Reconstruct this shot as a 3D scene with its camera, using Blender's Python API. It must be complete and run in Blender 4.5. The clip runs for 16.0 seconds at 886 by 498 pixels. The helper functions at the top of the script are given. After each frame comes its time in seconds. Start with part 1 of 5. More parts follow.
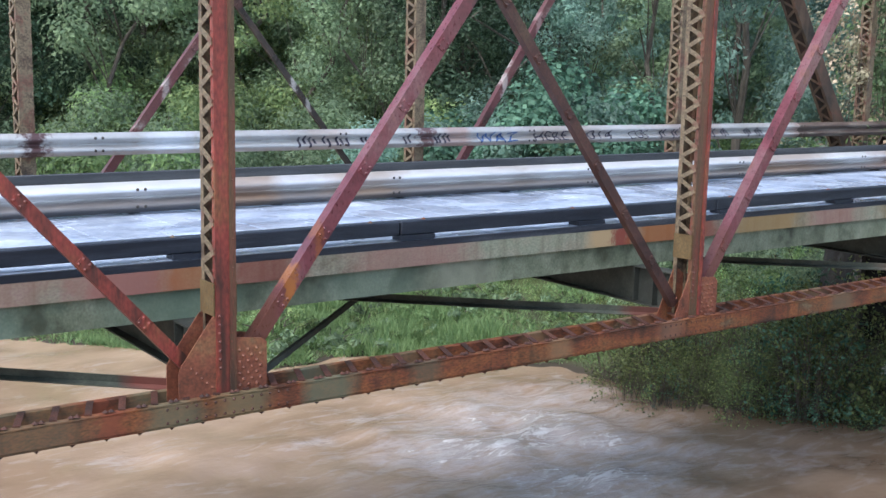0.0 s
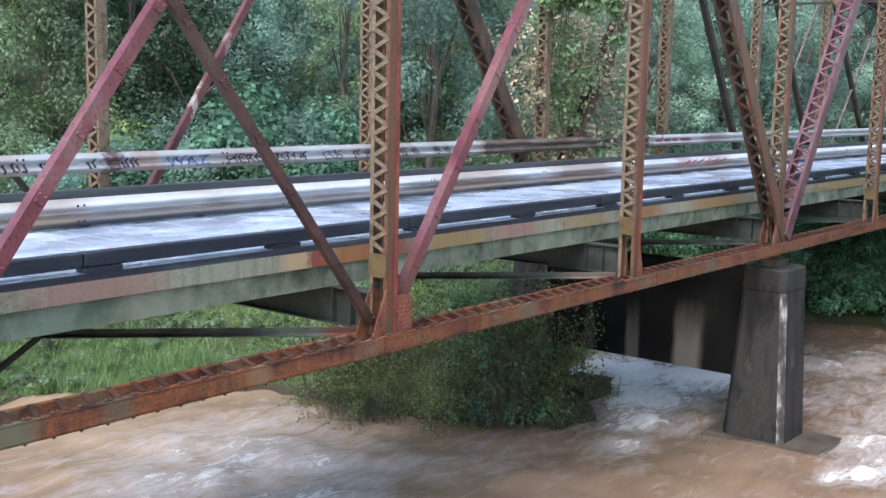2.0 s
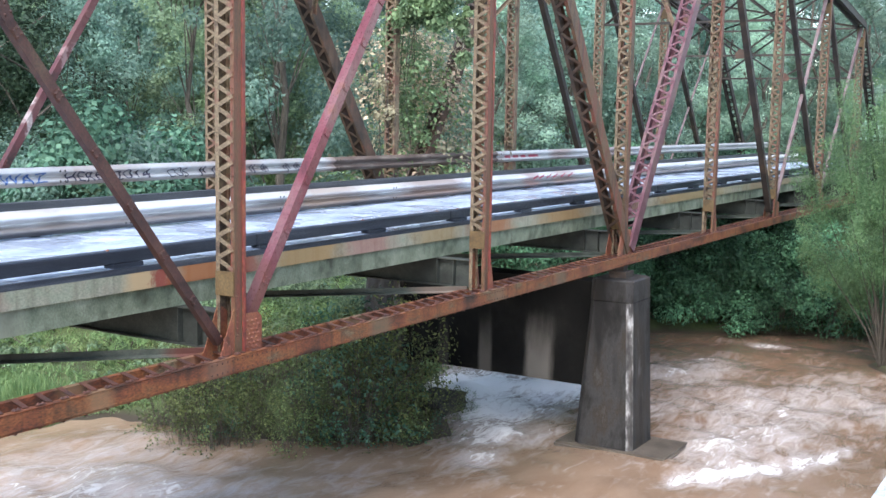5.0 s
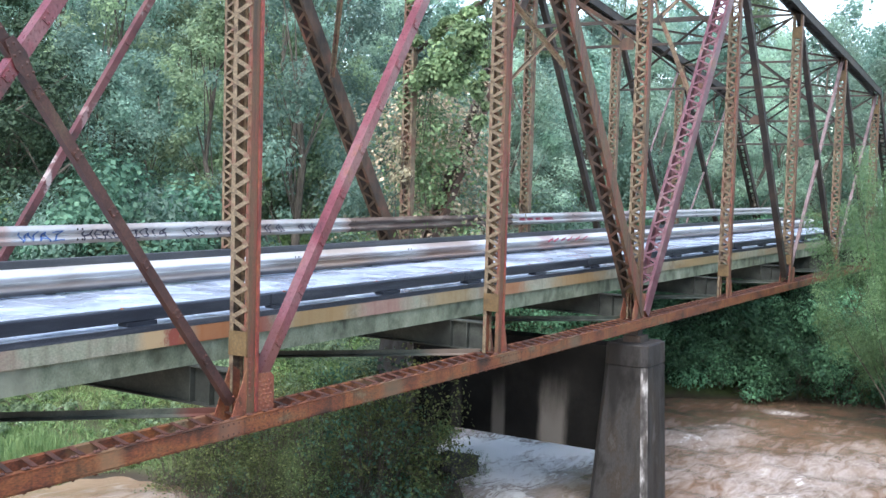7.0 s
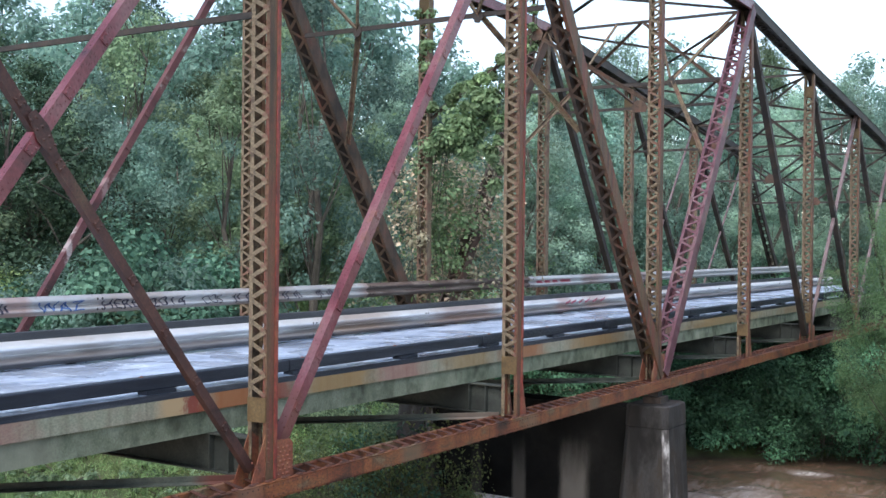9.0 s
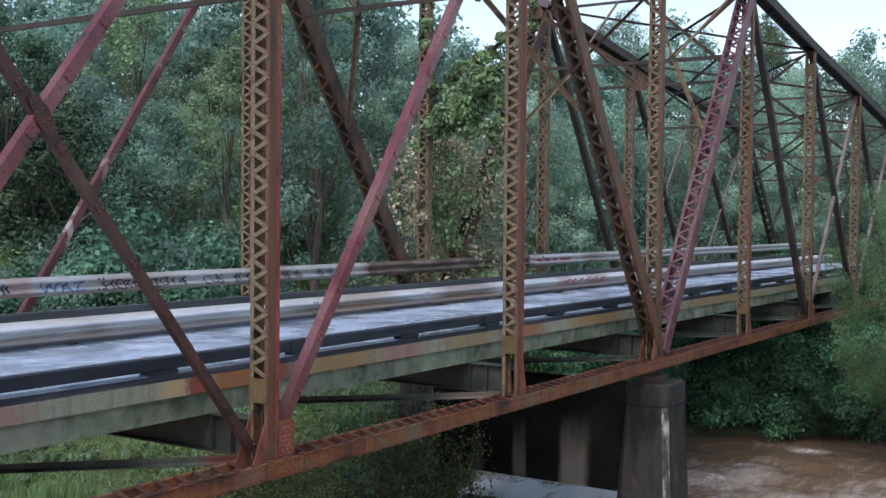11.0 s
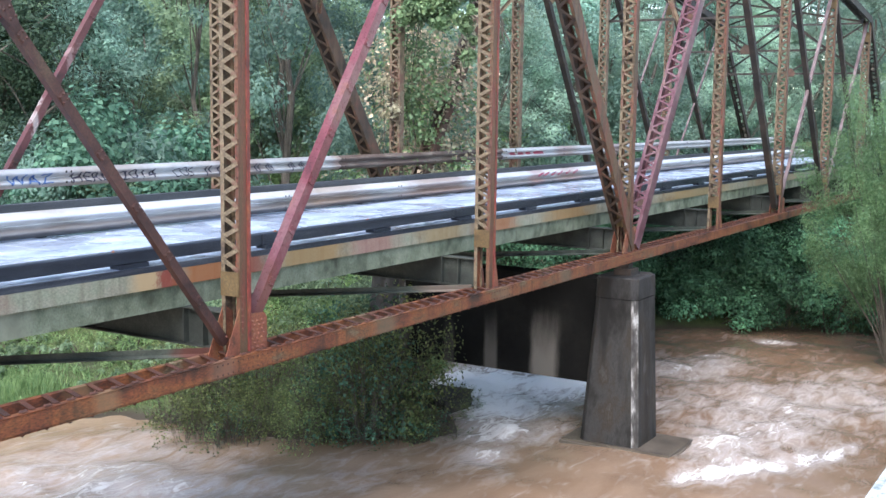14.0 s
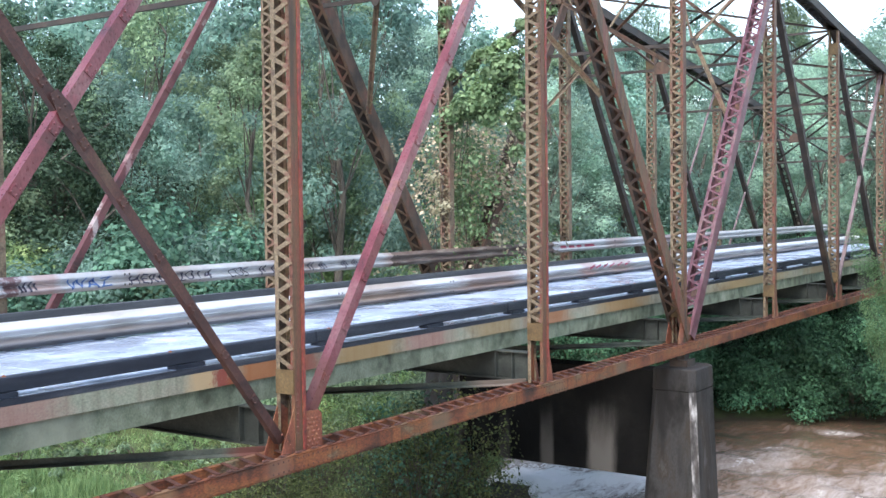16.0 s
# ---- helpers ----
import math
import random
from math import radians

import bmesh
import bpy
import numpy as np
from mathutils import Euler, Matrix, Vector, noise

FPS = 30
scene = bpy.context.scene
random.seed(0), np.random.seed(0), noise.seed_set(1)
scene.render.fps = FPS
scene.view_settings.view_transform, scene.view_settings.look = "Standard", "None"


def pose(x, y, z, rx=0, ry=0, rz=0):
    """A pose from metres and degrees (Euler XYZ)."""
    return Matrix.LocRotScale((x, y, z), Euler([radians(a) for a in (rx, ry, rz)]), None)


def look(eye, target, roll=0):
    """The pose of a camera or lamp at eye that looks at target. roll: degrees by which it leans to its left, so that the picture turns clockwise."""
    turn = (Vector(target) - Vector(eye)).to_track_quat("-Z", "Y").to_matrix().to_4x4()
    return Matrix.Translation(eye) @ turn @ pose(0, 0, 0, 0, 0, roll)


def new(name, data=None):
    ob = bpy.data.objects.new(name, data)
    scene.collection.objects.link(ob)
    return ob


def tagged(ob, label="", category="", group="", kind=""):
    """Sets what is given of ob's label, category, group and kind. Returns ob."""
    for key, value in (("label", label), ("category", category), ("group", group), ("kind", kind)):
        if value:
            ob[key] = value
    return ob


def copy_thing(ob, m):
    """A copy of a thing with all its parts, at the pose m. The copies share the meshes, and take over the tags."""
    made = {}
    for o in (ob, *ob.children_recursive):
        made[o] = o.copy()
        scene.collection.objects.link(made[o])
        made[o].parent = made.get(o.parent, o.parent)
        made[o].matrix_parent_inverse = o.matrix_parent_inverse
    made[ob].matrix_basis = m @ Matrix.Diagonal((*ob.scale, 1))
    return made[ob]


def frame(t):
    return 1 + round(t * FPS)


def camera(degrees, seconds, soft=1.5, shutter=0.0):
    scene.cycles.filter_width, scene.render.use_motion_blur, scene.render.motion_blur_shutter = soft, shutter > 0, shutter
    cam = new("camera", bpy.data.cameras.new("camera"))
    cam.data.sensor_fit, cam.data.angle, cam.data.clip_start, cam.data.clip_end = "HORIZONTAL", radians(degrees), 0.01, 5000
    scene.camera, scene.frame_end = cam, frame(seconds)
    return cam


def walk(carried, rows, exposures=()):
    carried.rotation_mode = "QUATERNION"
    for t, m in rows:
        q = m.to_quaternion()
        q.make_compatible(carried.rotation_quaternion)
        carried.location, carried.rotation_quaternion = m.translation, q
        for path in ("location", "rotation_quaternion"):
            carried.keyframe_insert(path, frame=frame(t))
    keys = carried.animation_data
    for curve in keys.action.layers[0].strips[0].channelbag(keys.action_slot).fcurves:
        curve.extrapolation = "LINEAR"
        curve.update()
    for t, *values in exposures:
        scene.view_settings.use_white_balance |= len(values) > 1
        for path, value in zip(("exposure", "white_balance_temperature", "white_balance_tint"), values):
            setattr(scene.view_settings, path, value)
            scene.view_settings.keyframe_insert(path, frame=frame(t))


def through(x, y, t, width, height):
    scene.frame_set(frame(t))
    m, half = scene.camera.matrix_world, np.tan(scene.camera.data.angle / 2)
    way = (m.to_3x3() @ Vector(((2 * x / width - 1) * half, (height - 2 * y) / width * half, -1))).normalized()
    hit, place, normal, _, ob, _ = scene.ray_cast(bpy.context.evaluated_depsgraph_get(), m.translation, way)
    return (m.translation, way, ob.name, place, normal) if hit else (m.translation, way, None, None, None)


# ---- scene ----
cam = camera(43.57, 16.0, soft=1.5)
PATH = [
    (0, 2.091, -8.991, 7.139, 80.879, -1.263, -35.884),
    (0.5, 2.106, -9.042, 7.207, 80.825, -0.991, -38.121),
    (1, 2.146, -9.030, 7.201, 81.327, -1.017, -42.068),
    (1.5, 2.162, -9.031, 7.205, 81.435, -1.263, -46.905),
    (2, 2.223, -9.020, 7.203, 82.096, -1.141, -51.206),
    (2.5, 2.258, -9.031, 7.186, 82.512, -0.974, -55.141),
    (3, 2.309, -9.021, 7.145, 83.096, -0.692, -58.013),
    (3.5, 2.315, -9.026, 7.163, 83.222, -0.910, -58.941),
    (6, 2.334, -9.001, 7.115, 83.477, -1.253, -58.428),
    (6.5, 2.332, -9.015, 7.132, 84.884, -1.517, -58.172),
    (7, 2.333, -9.015, 7.144, 86.389, -1.597, -57.998),
    (7.5, 2.322, -9.020, 7.156, 87.933, -1.385, -57.795),
    (8, 2.300, -9.041, 7.153, 89.127, -0.941, -57.475),
    (8.5, 2.284, -9.077, 7.134, 89.753, -0.693, -57.134),
    (11, 2.253, -9.081, 7.202, 88.469, -0.565, -57.103),
    (11.5, 2.265, -9.050, 7.209, 87.503, -0.554, -56.638),
    (12, 2.269, -9.032, 7.211, 86.403, -0.642, -56.221),
    (12.5, 2.260, -9.076, 7.183, 85.738, -0.516, -56.038),
    (13, 2.259, -9.073, 7.201, 84.749, -0.656, -56.525),
    (13.5, 2.269, -9.067, 7.216, 83.309, -1.119, -57.968),
    (14, 2.308, -9.055, 7.193, 83.002, -0.772, -58.500),
    (14.5, 2.294, -9.058, 7.192, 83.073, -0.387, -58.278),
    (15, 2.311, -8.993, 7.198, 84.879, -0.763, -58.237),
    (15.5, 2.317, -9.007, 7.199, 86.920, -0.162, -57.805),
    (16, 2.268, -9.077, 7.175, 87.953, 0.671, -55.918),
]
walk(cam, [(t, pose(x, y, z, rx, ry, rz)) for t, x, y, z, rx, ry, rz in PATH],
     exposures=((0.0, 1.37), (1.5, 1.43), (3.5, 1.77), (6.0, 1.82), (7.0, 1.83), (8.5, 1.44), (10.8, 0.68), (11.5, 0.86), (12.5, 1.42), (13.5, 1.74), (15.0, 1.87), (16.0, 1.78)))

# ---- world and light ----
world = bpy.data.worlds.new("overcast_sky")
scene.world = world
world.use_nodes = True
wn, wl = world.node_tree.nodes, world.node_tree.links
sky = wn.new("ShaderNodeTexSky")
sky.sky_type = "NISHITA"
sky.sun_disc = False
sky.sun_elevation, sky.sun_rotation = radians(48), radians(257)
pale = wn.new("ShaderNodeHueSaturation")
pale.inputs["Saturation"].default_value = 0.85
wl.new(sky.outputs[0], pale.inputs["Color"])
wl.new(pale.outputs[0], wn["Background"].inputs[0])
wn["Background"].inputs[1].default_value = 0.15
sun = new("sun", bpy.data.lights.new("sun", "SUN"))
sun.data.energy, sun.data.angle, sun.data.color = 1.55, radians(45), (1.0, 0.985, 0.975)
sun.matrix_world = look((-30, -7, 37), (0, 0, 0))

# ---- sizes ----
P = 6.25          # length of a panel
ZC = 4.22         # top of the bottom chord over the water
YN, YF = 0.15, 6.18   # middle planes of the two trusses
TOPS = {0: 6.9, 1: 7.68, 2: 8.42, 3: 9.25, 4: 9.4, 5: 9.25, 6: 8.42, 7: 7.68, 8: 6.9}
DECK = ZC + 1.07


# ---- materials ----
def material(name, colours, scale=3.0, rough=0.7, bump=0.15, metal=0.0, stretch=(1, 1, 1), fine=40.0, streak=None, island=0.0, spec=0.5, grain=(0.72, 1.25)):
    """Blend of the given colours by noise at two scales, with grain and relief; streak: (colour, amount[, scale along x, scale along z]) of runs down the face."""
    m = bpy.data.materials.new(name)
    m.use_nodes = True
    n, l = m.node_tree.nodes, m.node_tree.links
    b = n["Principled BSDF"]
    tc = n.new("ShaderNodeTexCoord")
    mp = n.new("ShaderNodeMapping")
    mp.inputs["Scale"].default_value = stretch
    l.new(tc.outputs["Object"], mp.inputs[0])
    big = n.new("ShaderNodeTexNoise")
    big.inputs["Scale"].default_value, big.inputs["Detail"].default_value, big.inputs["Roughness"].default_value = scale, 8, 0.65
    l.new(mp.outputs[0], big.inputs[0])
    ramp = n.new("ShaderNodeValToRGB")
    els = ramp.color_ramp.elements
    while len(els) < len(colours):
        els.new(0.5)
    for i, c in enumerate(colours):
        els[i].position = 0.3 + 0.4 * i / max(1, len(colours) - 1)
        els[i].color = (*c, 1)
    l.new(big.outputs[0], ramp.inputs[0])
    col = ramp.outputs[0]
    small = n.new("ShaderNodeTexNoise")
    small.inputs["Scale"].default_value, small.inputs["Detail"].default_value = fine, 5
    l.new(mp.outputs[0], small.inputs[0])
    vary = n.new("ShaderNodeMapRange")
    vary.inputs[1].default_value, vary.inputs[2].default_value, vary.inputs[3].default_value, vary.inputs[4].default_value = 0.3, 0.7, *grain
    l.new(small.outputs[0], vary.inputs[0])
    mul = n.new("ShaderNodeMix")
    mul.data_type, mul.blend_type = "RGBA", "MULTIPLY"
    mul.inputs[0].default_value = 1.0
    l.new(col, mul.inputs[6])
    l.new(vary.outputs[0], mul.inputs[7])
    col = mul.outputs[2]
    if streak:
        sm = n.new("ShaderNodeMapping")
        sm.inputs["Scale"].default_value = (streak[2], streak[2], streak[3]) if len(streak) > 2 else (5, 5, 0.35)
        l.new(tc.outputs["Object"], sm.inputs[0])
        sn = n.new("ShaderNodeTexNoise")
        sn.inputs["Scale"].default_value, sn.inputs["Detail"].default_value = 1.6, 6
        l.new(sm.outputs[0], sn.inputs[0])
        sr = n.new("ShaderNodeMapRange")
        sr.inputs[1].default_value, sr.inputs[2].default_value, sr.inputs[4].default_value = 0.5, 0.68, streak[1]
        l.new(sn.outputs[0], sr.inputs[0])
        mx = n.new("ShaderNodeMix")
        mx.data_type = "RGBA"
        l.new(sr.outputs[0], mx.inputs[0])
        l.new(col, mx.inputs[6])
        mx.inputs[7].default_value = (*streak[0], 1)
        col = mx.outputs[2]
    if island:
        gi = n.new("ShaderNodeNewGeometry")
        hs = n.new("ShaderNodeHueSaturation")
        v = n.new("ShaderNodeMapRange")
        v.inputs[3].default_value, v.inputs[4].default_value = 1 - island, 1 + island
        l.new(gi.outputs["Random Per Island"], v.inputs[0])
        l.new(v.outputs[0], hs.inputs["Value"])
        l.new(col, hs.inputs["Color"])
        col = hs.outputs[0]
    l.new(col, b.inputs["Base Color"])
    rr = n.new("ShaderNodeMapRange")
    rr.inputs[3].default_value, rr.inputs[4].default_value = max(0.03, rough - 0.15), min(1, rough + 0.15)
    l.new(small.outputs[0], rr.inputs[0])
    l.new(rr.outputs[0], b.inputs["Roughness"])
    b.inputs["Metallic"].default_value = metal
    b.inputs["Specular IOR Level"].default_value = spec
    bp = n.new("ShaderNodeBump")
    bp.inputs["Strength"].default_value, bp.inputs["Distance"].default_value = bump, 0.02
    l.new(small.outputs[0], bp.inputs["Height"])
    l.new(bp.outputs[0], b.inputs["Normal"])
    return m


def leaf_material(name, a, b_, value=0.45, through=0.35, clump=0.4):
    """Leaves: each leaf its own shade between two greens, with light coming through."""
    m = bpy.data.materials.new(name)
    m.use_nodes = True
    n, l = m.node_tree.nodes, m.node_tree.links
    p = n["Principled BSDF"]
    gi, oi = n.new("ShaderNodeNewGeometry"), n.new("ShaderNodeObjectInfo")
    ramp = n.new("ShaderNodeValToRGB")
    ramp.color_ramp.elements[0].color, ramp.color_ramp.elements[1].color = (*[c * 0.85 for c in a], 1), (*b_, 1)
    l.new(gi.outputs["Random Per Island"], ramp.inputs[0])
    tuft, tone, both = n.new("ShaderNodeAttribute"), n.new("ShaderNodeMapRange"), n.new("ShaderNodeMath")
    tuft.attribute_name = "clump"
    tone.inputs[1].default_value, tone.inputs[2].default_value, tone.inputs[3].default_value, tone.inputs[4].default_value = -1, 1, 1 - clump, 1 + clump
    l.new(tuft.outputs["Fac"], tone.inputs[0])
    both.operation = "MULTIPLY"
    hs = n.new("ShaderNodeHueSaturation")
    v = n.new("ShaderNodeMapRange")
    v.inputs[3].default_value, v.inputs[4].default_value = 1 - value, 1 + value
    l.new(oi.outputs["Random"], v.inputs[0])
    l.new(v.outputs[0], both.inputs[0])
    l.new(tone.outputs[0], both.inputs[1])
    l.new(both.outputs[0], hs.inputs["Value"])
    l.new(ramp.outputs[0], hs.inputs["Color"])
    # Raises both greens evenly, making up for light lost inside dense crowns
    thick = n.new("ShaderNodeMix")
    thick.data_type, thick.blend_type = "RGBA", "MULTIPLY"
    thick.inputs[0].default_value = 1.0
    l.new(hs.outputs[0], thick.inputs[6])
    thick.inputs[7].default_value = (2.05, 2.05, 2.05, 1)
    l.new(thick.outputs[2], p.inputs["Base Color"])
    p.inputs["Roughness"].default_value = 0.6
    p.inputs["Specular IOR Level"].default_value = 0.22
    tr = n.new("ShaderNodeBsdfTranslucent")
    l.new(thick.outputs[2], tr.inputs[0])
    mx = n.new("ShaderNodeMixShader")
    mx.inputs[0].default_value = through
    l.new(p.outputs[0], mx.inputs[1])
    l.new(tr.outputs[0], mx.inputs[2])
    l.new(mx.outputs[0], n["Material Output"].inputs[0])
    return m


RED = material("red_oxide_steel", [(0.035, 0.017, 0.012), (0.16, 0.034, 0.024), (0.24, 0.043, 0.032), (0.2, 0.07, 0.032), (0.15, 0.095, 0.045)], 2.0, 0.55, 0.25, stretch=(1, 1, 0.4), streak=((0.03, 0.02, 0.014), 0.85), grain=(0.6, 1.35))
TAN = material("rusty_tan_steel", [(0.03, 0.02, 0.015), (0.085, 0.056, 0.036), (0.17, 0.13, 0.08), (0.12, 0.052, 0.036), (0.215, 0.175, 0.115)], 2.5, 0.7, 0.25, grain=(0.6, 1.4))
BROWN = material("weathered_brown_steel", [(0.014, 0.01, 0.0075), (0.04, 0.025, 0.017), (0.075, 0.04, 0.025), (0.13, 0.042, 0.03)], 1.8, 0.65, 0.25, streak=((0.15, 0.10, 0.06), 0.35))
PLATE = material("ochre_stained_plate", [(0.048, 0.0288, 0.0128), (0.104, 0.064, 0.024), (0.136, 0.092, 0.04)], 3.0, 0.7, 0.25)
PURPLE = material("faded_maroon_steel", [(0.035, 0.013, 0.013), (0.12, 0.027, 0.034), (0.165, 0.044, 0.054), (0.19, 0.085, 0.09), (0.19, 0.07, 0.03)], 1.4, 0.32, 0.2, stretch=(1, 1, 0.6), grain=(0.72, 1.2))
FLAKE = material("flaking_maroon_steel", [(0.035, 0.016, 0.014), (0.095, 0.026, 0.028), (0.11, 0.034, 0.034), (0.12, 0.05, 0.045), (0.40, 0.36, 0.34)], 1.9, 0.55, 0.2, grain=(0.7, 1.22))
PLUM = material("faded_plum_steel", [(0.03, 0.013, 0.015), (0.085, 0.025, 0.035), (0.12, 0.042, 0.058), (0.14, 0.075, 0.08), (0.15, 0.06, 0.03)], 1.6, 0.5, 0.2, grain=(0.65, 1.25))
FADED = material("faded_grey_mauve_steel", [(0.06, 0.04, 0.038), (0.12, 0.075, 0.075), (0.18, 0.13, 0.13), (0.14, 0.07, 0.055)], 1.6, 0.55, 0.2, grain=(0.7, 1.25))
DUSK = material("dark_rusted_red_steel", [(0.02, 0.013, 0.011), (0.05, 0.02, 0.016), (0.07, 0.028, 0.021), (0.085, 0.05, 0.03)], 2.0, 0.6, 0.25, grain=(0.6, 1.35))
STRUT = material("mossy_grey_steel", [(0.02, 0.024, 0.02), (0.05, 0.06, 0.048), (0.09, 0.10, 0.08)], 2.2, 0.7, 0.25)
RUSTPOST = material("brown_and_red_rusted_steel", [(0.03, 0.02, 0.013), (0.09, 0.06, 0.031), (0.12, 0.058, 0.03), (0.15, 0.04, 0.027), (0.16, 0.12, 0.06)], 1.8, 0.6, 0.25, stretch=(3, 3, 0.35), streak=((0.035, 0.022, 0.015), 0.8), grain=(0.6, 1.35))
FARDARK = material("dark_flaking_steel", [(0.014, 0.012, 0.011), (0.03, 0.022, 0.018), (0.065, 0.042, 0.03)], 2.0, 0.65, 0.25)
LACE = material("dark_rust_lacing", [(0.018, 0.011, 0.009), (0.05, 0.02, 0.014), (0.085, 0.03, 0.019), (0.10, 0.045, 0.024)], 2.4, 0.65, 0.35, grain=(0.55, 1.4))
GUSSET = material("worn_red_plate", [(0.04, 0.024, 0.016), (0.17, 0.055, 0.03), (0.22, 0.072, 0.04), (0.24, 0.105, 0.05), (0.18, 0.135, 0.07)], 2.0, 0.6, 0.25, grain=(0.65, 1.3))
DARK = material("dark_brown_steel", [(0.014, 0.012, 0.011), (0.03, 0.022, 0.018), (0.065, 0.042, 0.03)], 2.0, 0.65, 0.25)
# Green steel darkened all over to carry the shade under the deck
UNDER = material("deck_shade_toned_green_steel", [(0.012, 0.014, 0.012), (0.034, 0.039, 0.033), (0.075, 0.082, 0.066)], 1.4, 0.75, 0.25)
CHORD = material("rust_red_chord_steel", [(0.016, 0.01, 0.007), (0.07, 0.027, 0.014), (0.145, 0.044, 0.02), (0.2, 0.072, 0.026), (0.12, 0.062, 0.03), (0.2, 0.18, 0.11)], 1.9, 0.62, 0.18, stretch=(0.6, 1, 1.4), streak=((0.02, 0.013, 0.010), 0.5), grain=(0.5, 1.5))
GREEN = material("flaking_green_steel", [(0.045, 0.055, 0.032), (0.15, 0.175, 0.115), (0.22, 0.25, 0.175), (0.33, 0.34, 0.255)], 1.9, 0.65, 0.25, stretch=(1, 1, 0.8), streak=((0.035, 0.042, 0.022), 0.8, 1.7, 1.6), grain=(0.75, 1.2))
FLANGE = material("stained_cream_steel", [(0.13, 0.10, 0.065), (0.25, 0.235, 0.17), (0.31, 0.30, 0.225), (0.26, 0.28, 0.20), (0.34, 0.33, 0.27)], 1.6, 0.6, 0.2, stretch=(0.8, 1, 1.2), streak=((0.07, 0.05, 0.028), 0.4), grain=(0.75, 1.2))
RAIL = material("weathered_white_rail", [(0.207, 0.146, 0.118), (0.427, 0.413, 0.4), (0.551, 0.551, 0.551), (0.509, 0.509, 0.516), (0.4, 0.365, 0.337)], 0.6, 0.38, 0.02, stretch=(0.35, 1, 1.2), metal=0.4, streak=((0.34, 0.24, 0.18), 0.25), fine=7, grain=(0.94, 1.05))
BROWNRAIL = material("white_rail_browner_below", [(0.423, 0.338, 0.29), (0.656, 0.637, 0.619), (0.787, 0.787, 0.787), (0.731, 0.731, 0.741), (0.619, 0.581, 0.544)], 0.6, 0.36, 0.02, stretch=(0.35, 1, 1.2), metal=0.4, fine=7, grain=(0.94, 1.05))
RUSTRAIL = material("rusted_dark_rail", [(0.05, 0.03, 0.025), (0.12, 0.085, 0.07), (0.26, 0.23, 0.20)], 1.5, 0.6, 0.1, stretch=(0.6, 3, 2))
PINK = material("pink_spray_paint", [(0.30, 0.04, 0.07), (0.42, 0.10, 0.13)], 5, 0.6, 0.05)
GREYWOOD = material("grey_weathered_timber", [(0.02, 0.022, 0.026), (0.04, 0.043, 0.047), (0.08, 0.083, 0.088)], 1.2, 0.6, 0.35, stretch=(0.4, 5, 5))
# Tarred black, with the blue of the reflected sky mixed in
TIMBER = material("wet_tarred_timber_sky_tinted", [(0.006, 0.008, 0.013), (0.012, 0.016, 0.026), (0.027, 0.033, 0.047), (0.075, 0.085, 0.1)], 1.2, 0.42, 0.35, stretch=(0.4, 5, 5), spec=0.4)
# Pale blue of the reflected sky is painted into the wet planks
PLANK = material("wet_deck_in_sky_blue", [(0.14, 0.18, 0.25), (0.31, 0.37, 0.48), (0.44, 0.51, 0.63), (0.60, 0.66, 0.75)], 1.1, 0.2, 0.12, stretch=(0.8, 1.3, 1), fine=16, grain=(0.8, 1.16))
DECK_NODES = PLANK.node_tree
where, spread_ = DECK_NODES.nodes.new("ShaderNodeNewGeometry"), next(k for k in DECK_NODES.nodes if k.type == "MAPPING")
DECK_NODES.links.new(where.outputs["Position"], spread_.inputs[0])
wet, dry = DECK_NODES.nodes.new("ShaderNodeTexNoise"), DECK_NODES.nodes.new("ShaderNodeMapRange")
wet.inputs["Scale"].default_value, wet.inputs["Detail"].default_value = 0.9, 6
dry.inputs[1].default_value, dry.inputs[2].default_value, dry.inputs[3].default_value, dry.inputs[4].default_value = 0.42, 0.58, 0.10, 0.5
DECK_NODES.links.new(where.outputs["Position"], wet.inputs[0])
DECK_NODES.links.new(wet.outputs[0], dry.inputs[0])
DECK_NODES.links.new(dry.outputs[0], DECK_NODES.nodes["Principled BSDF"].inputs["Roughness"])
CONC = material("stained_concrete", [(0.007, 0.0065, 0.006), (0.020, 0.018, 0.017), (0.04, 0.038, 0.0375), (0.034, 0.026, 0.02), (0.08, 0.077, 0.075)], 1.3, 0.65, 0.22, stretch=(1.4, 1.4, 0.6), streak=((0.009, 0.0075, 0.007), 0.8, 1.9, 0.25), spec=0.25, grain=(0.75, 1.25))
WETCONC = material("wet_muddy_concrete", [(0.05, 0.04, 0.032), (0.10, 0.08, 0.063), (0.15, 0.125, 0.10)], 1.5, 0.4, 0.3)
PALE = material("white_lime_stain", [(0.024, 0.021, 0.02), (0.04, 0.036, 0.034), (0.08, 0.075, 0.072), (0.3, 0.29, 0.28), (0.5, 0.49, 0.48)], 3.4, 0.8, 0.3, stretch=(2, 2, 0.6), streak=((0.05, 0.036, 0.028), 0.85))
WALLC = material("dark_wet_concrete", [(0.008, 0.008, 0.008), (0.016, 0.015, 0.014), (0.032, 0.03, 0.027)], 0.8, 0.8, 0.3)
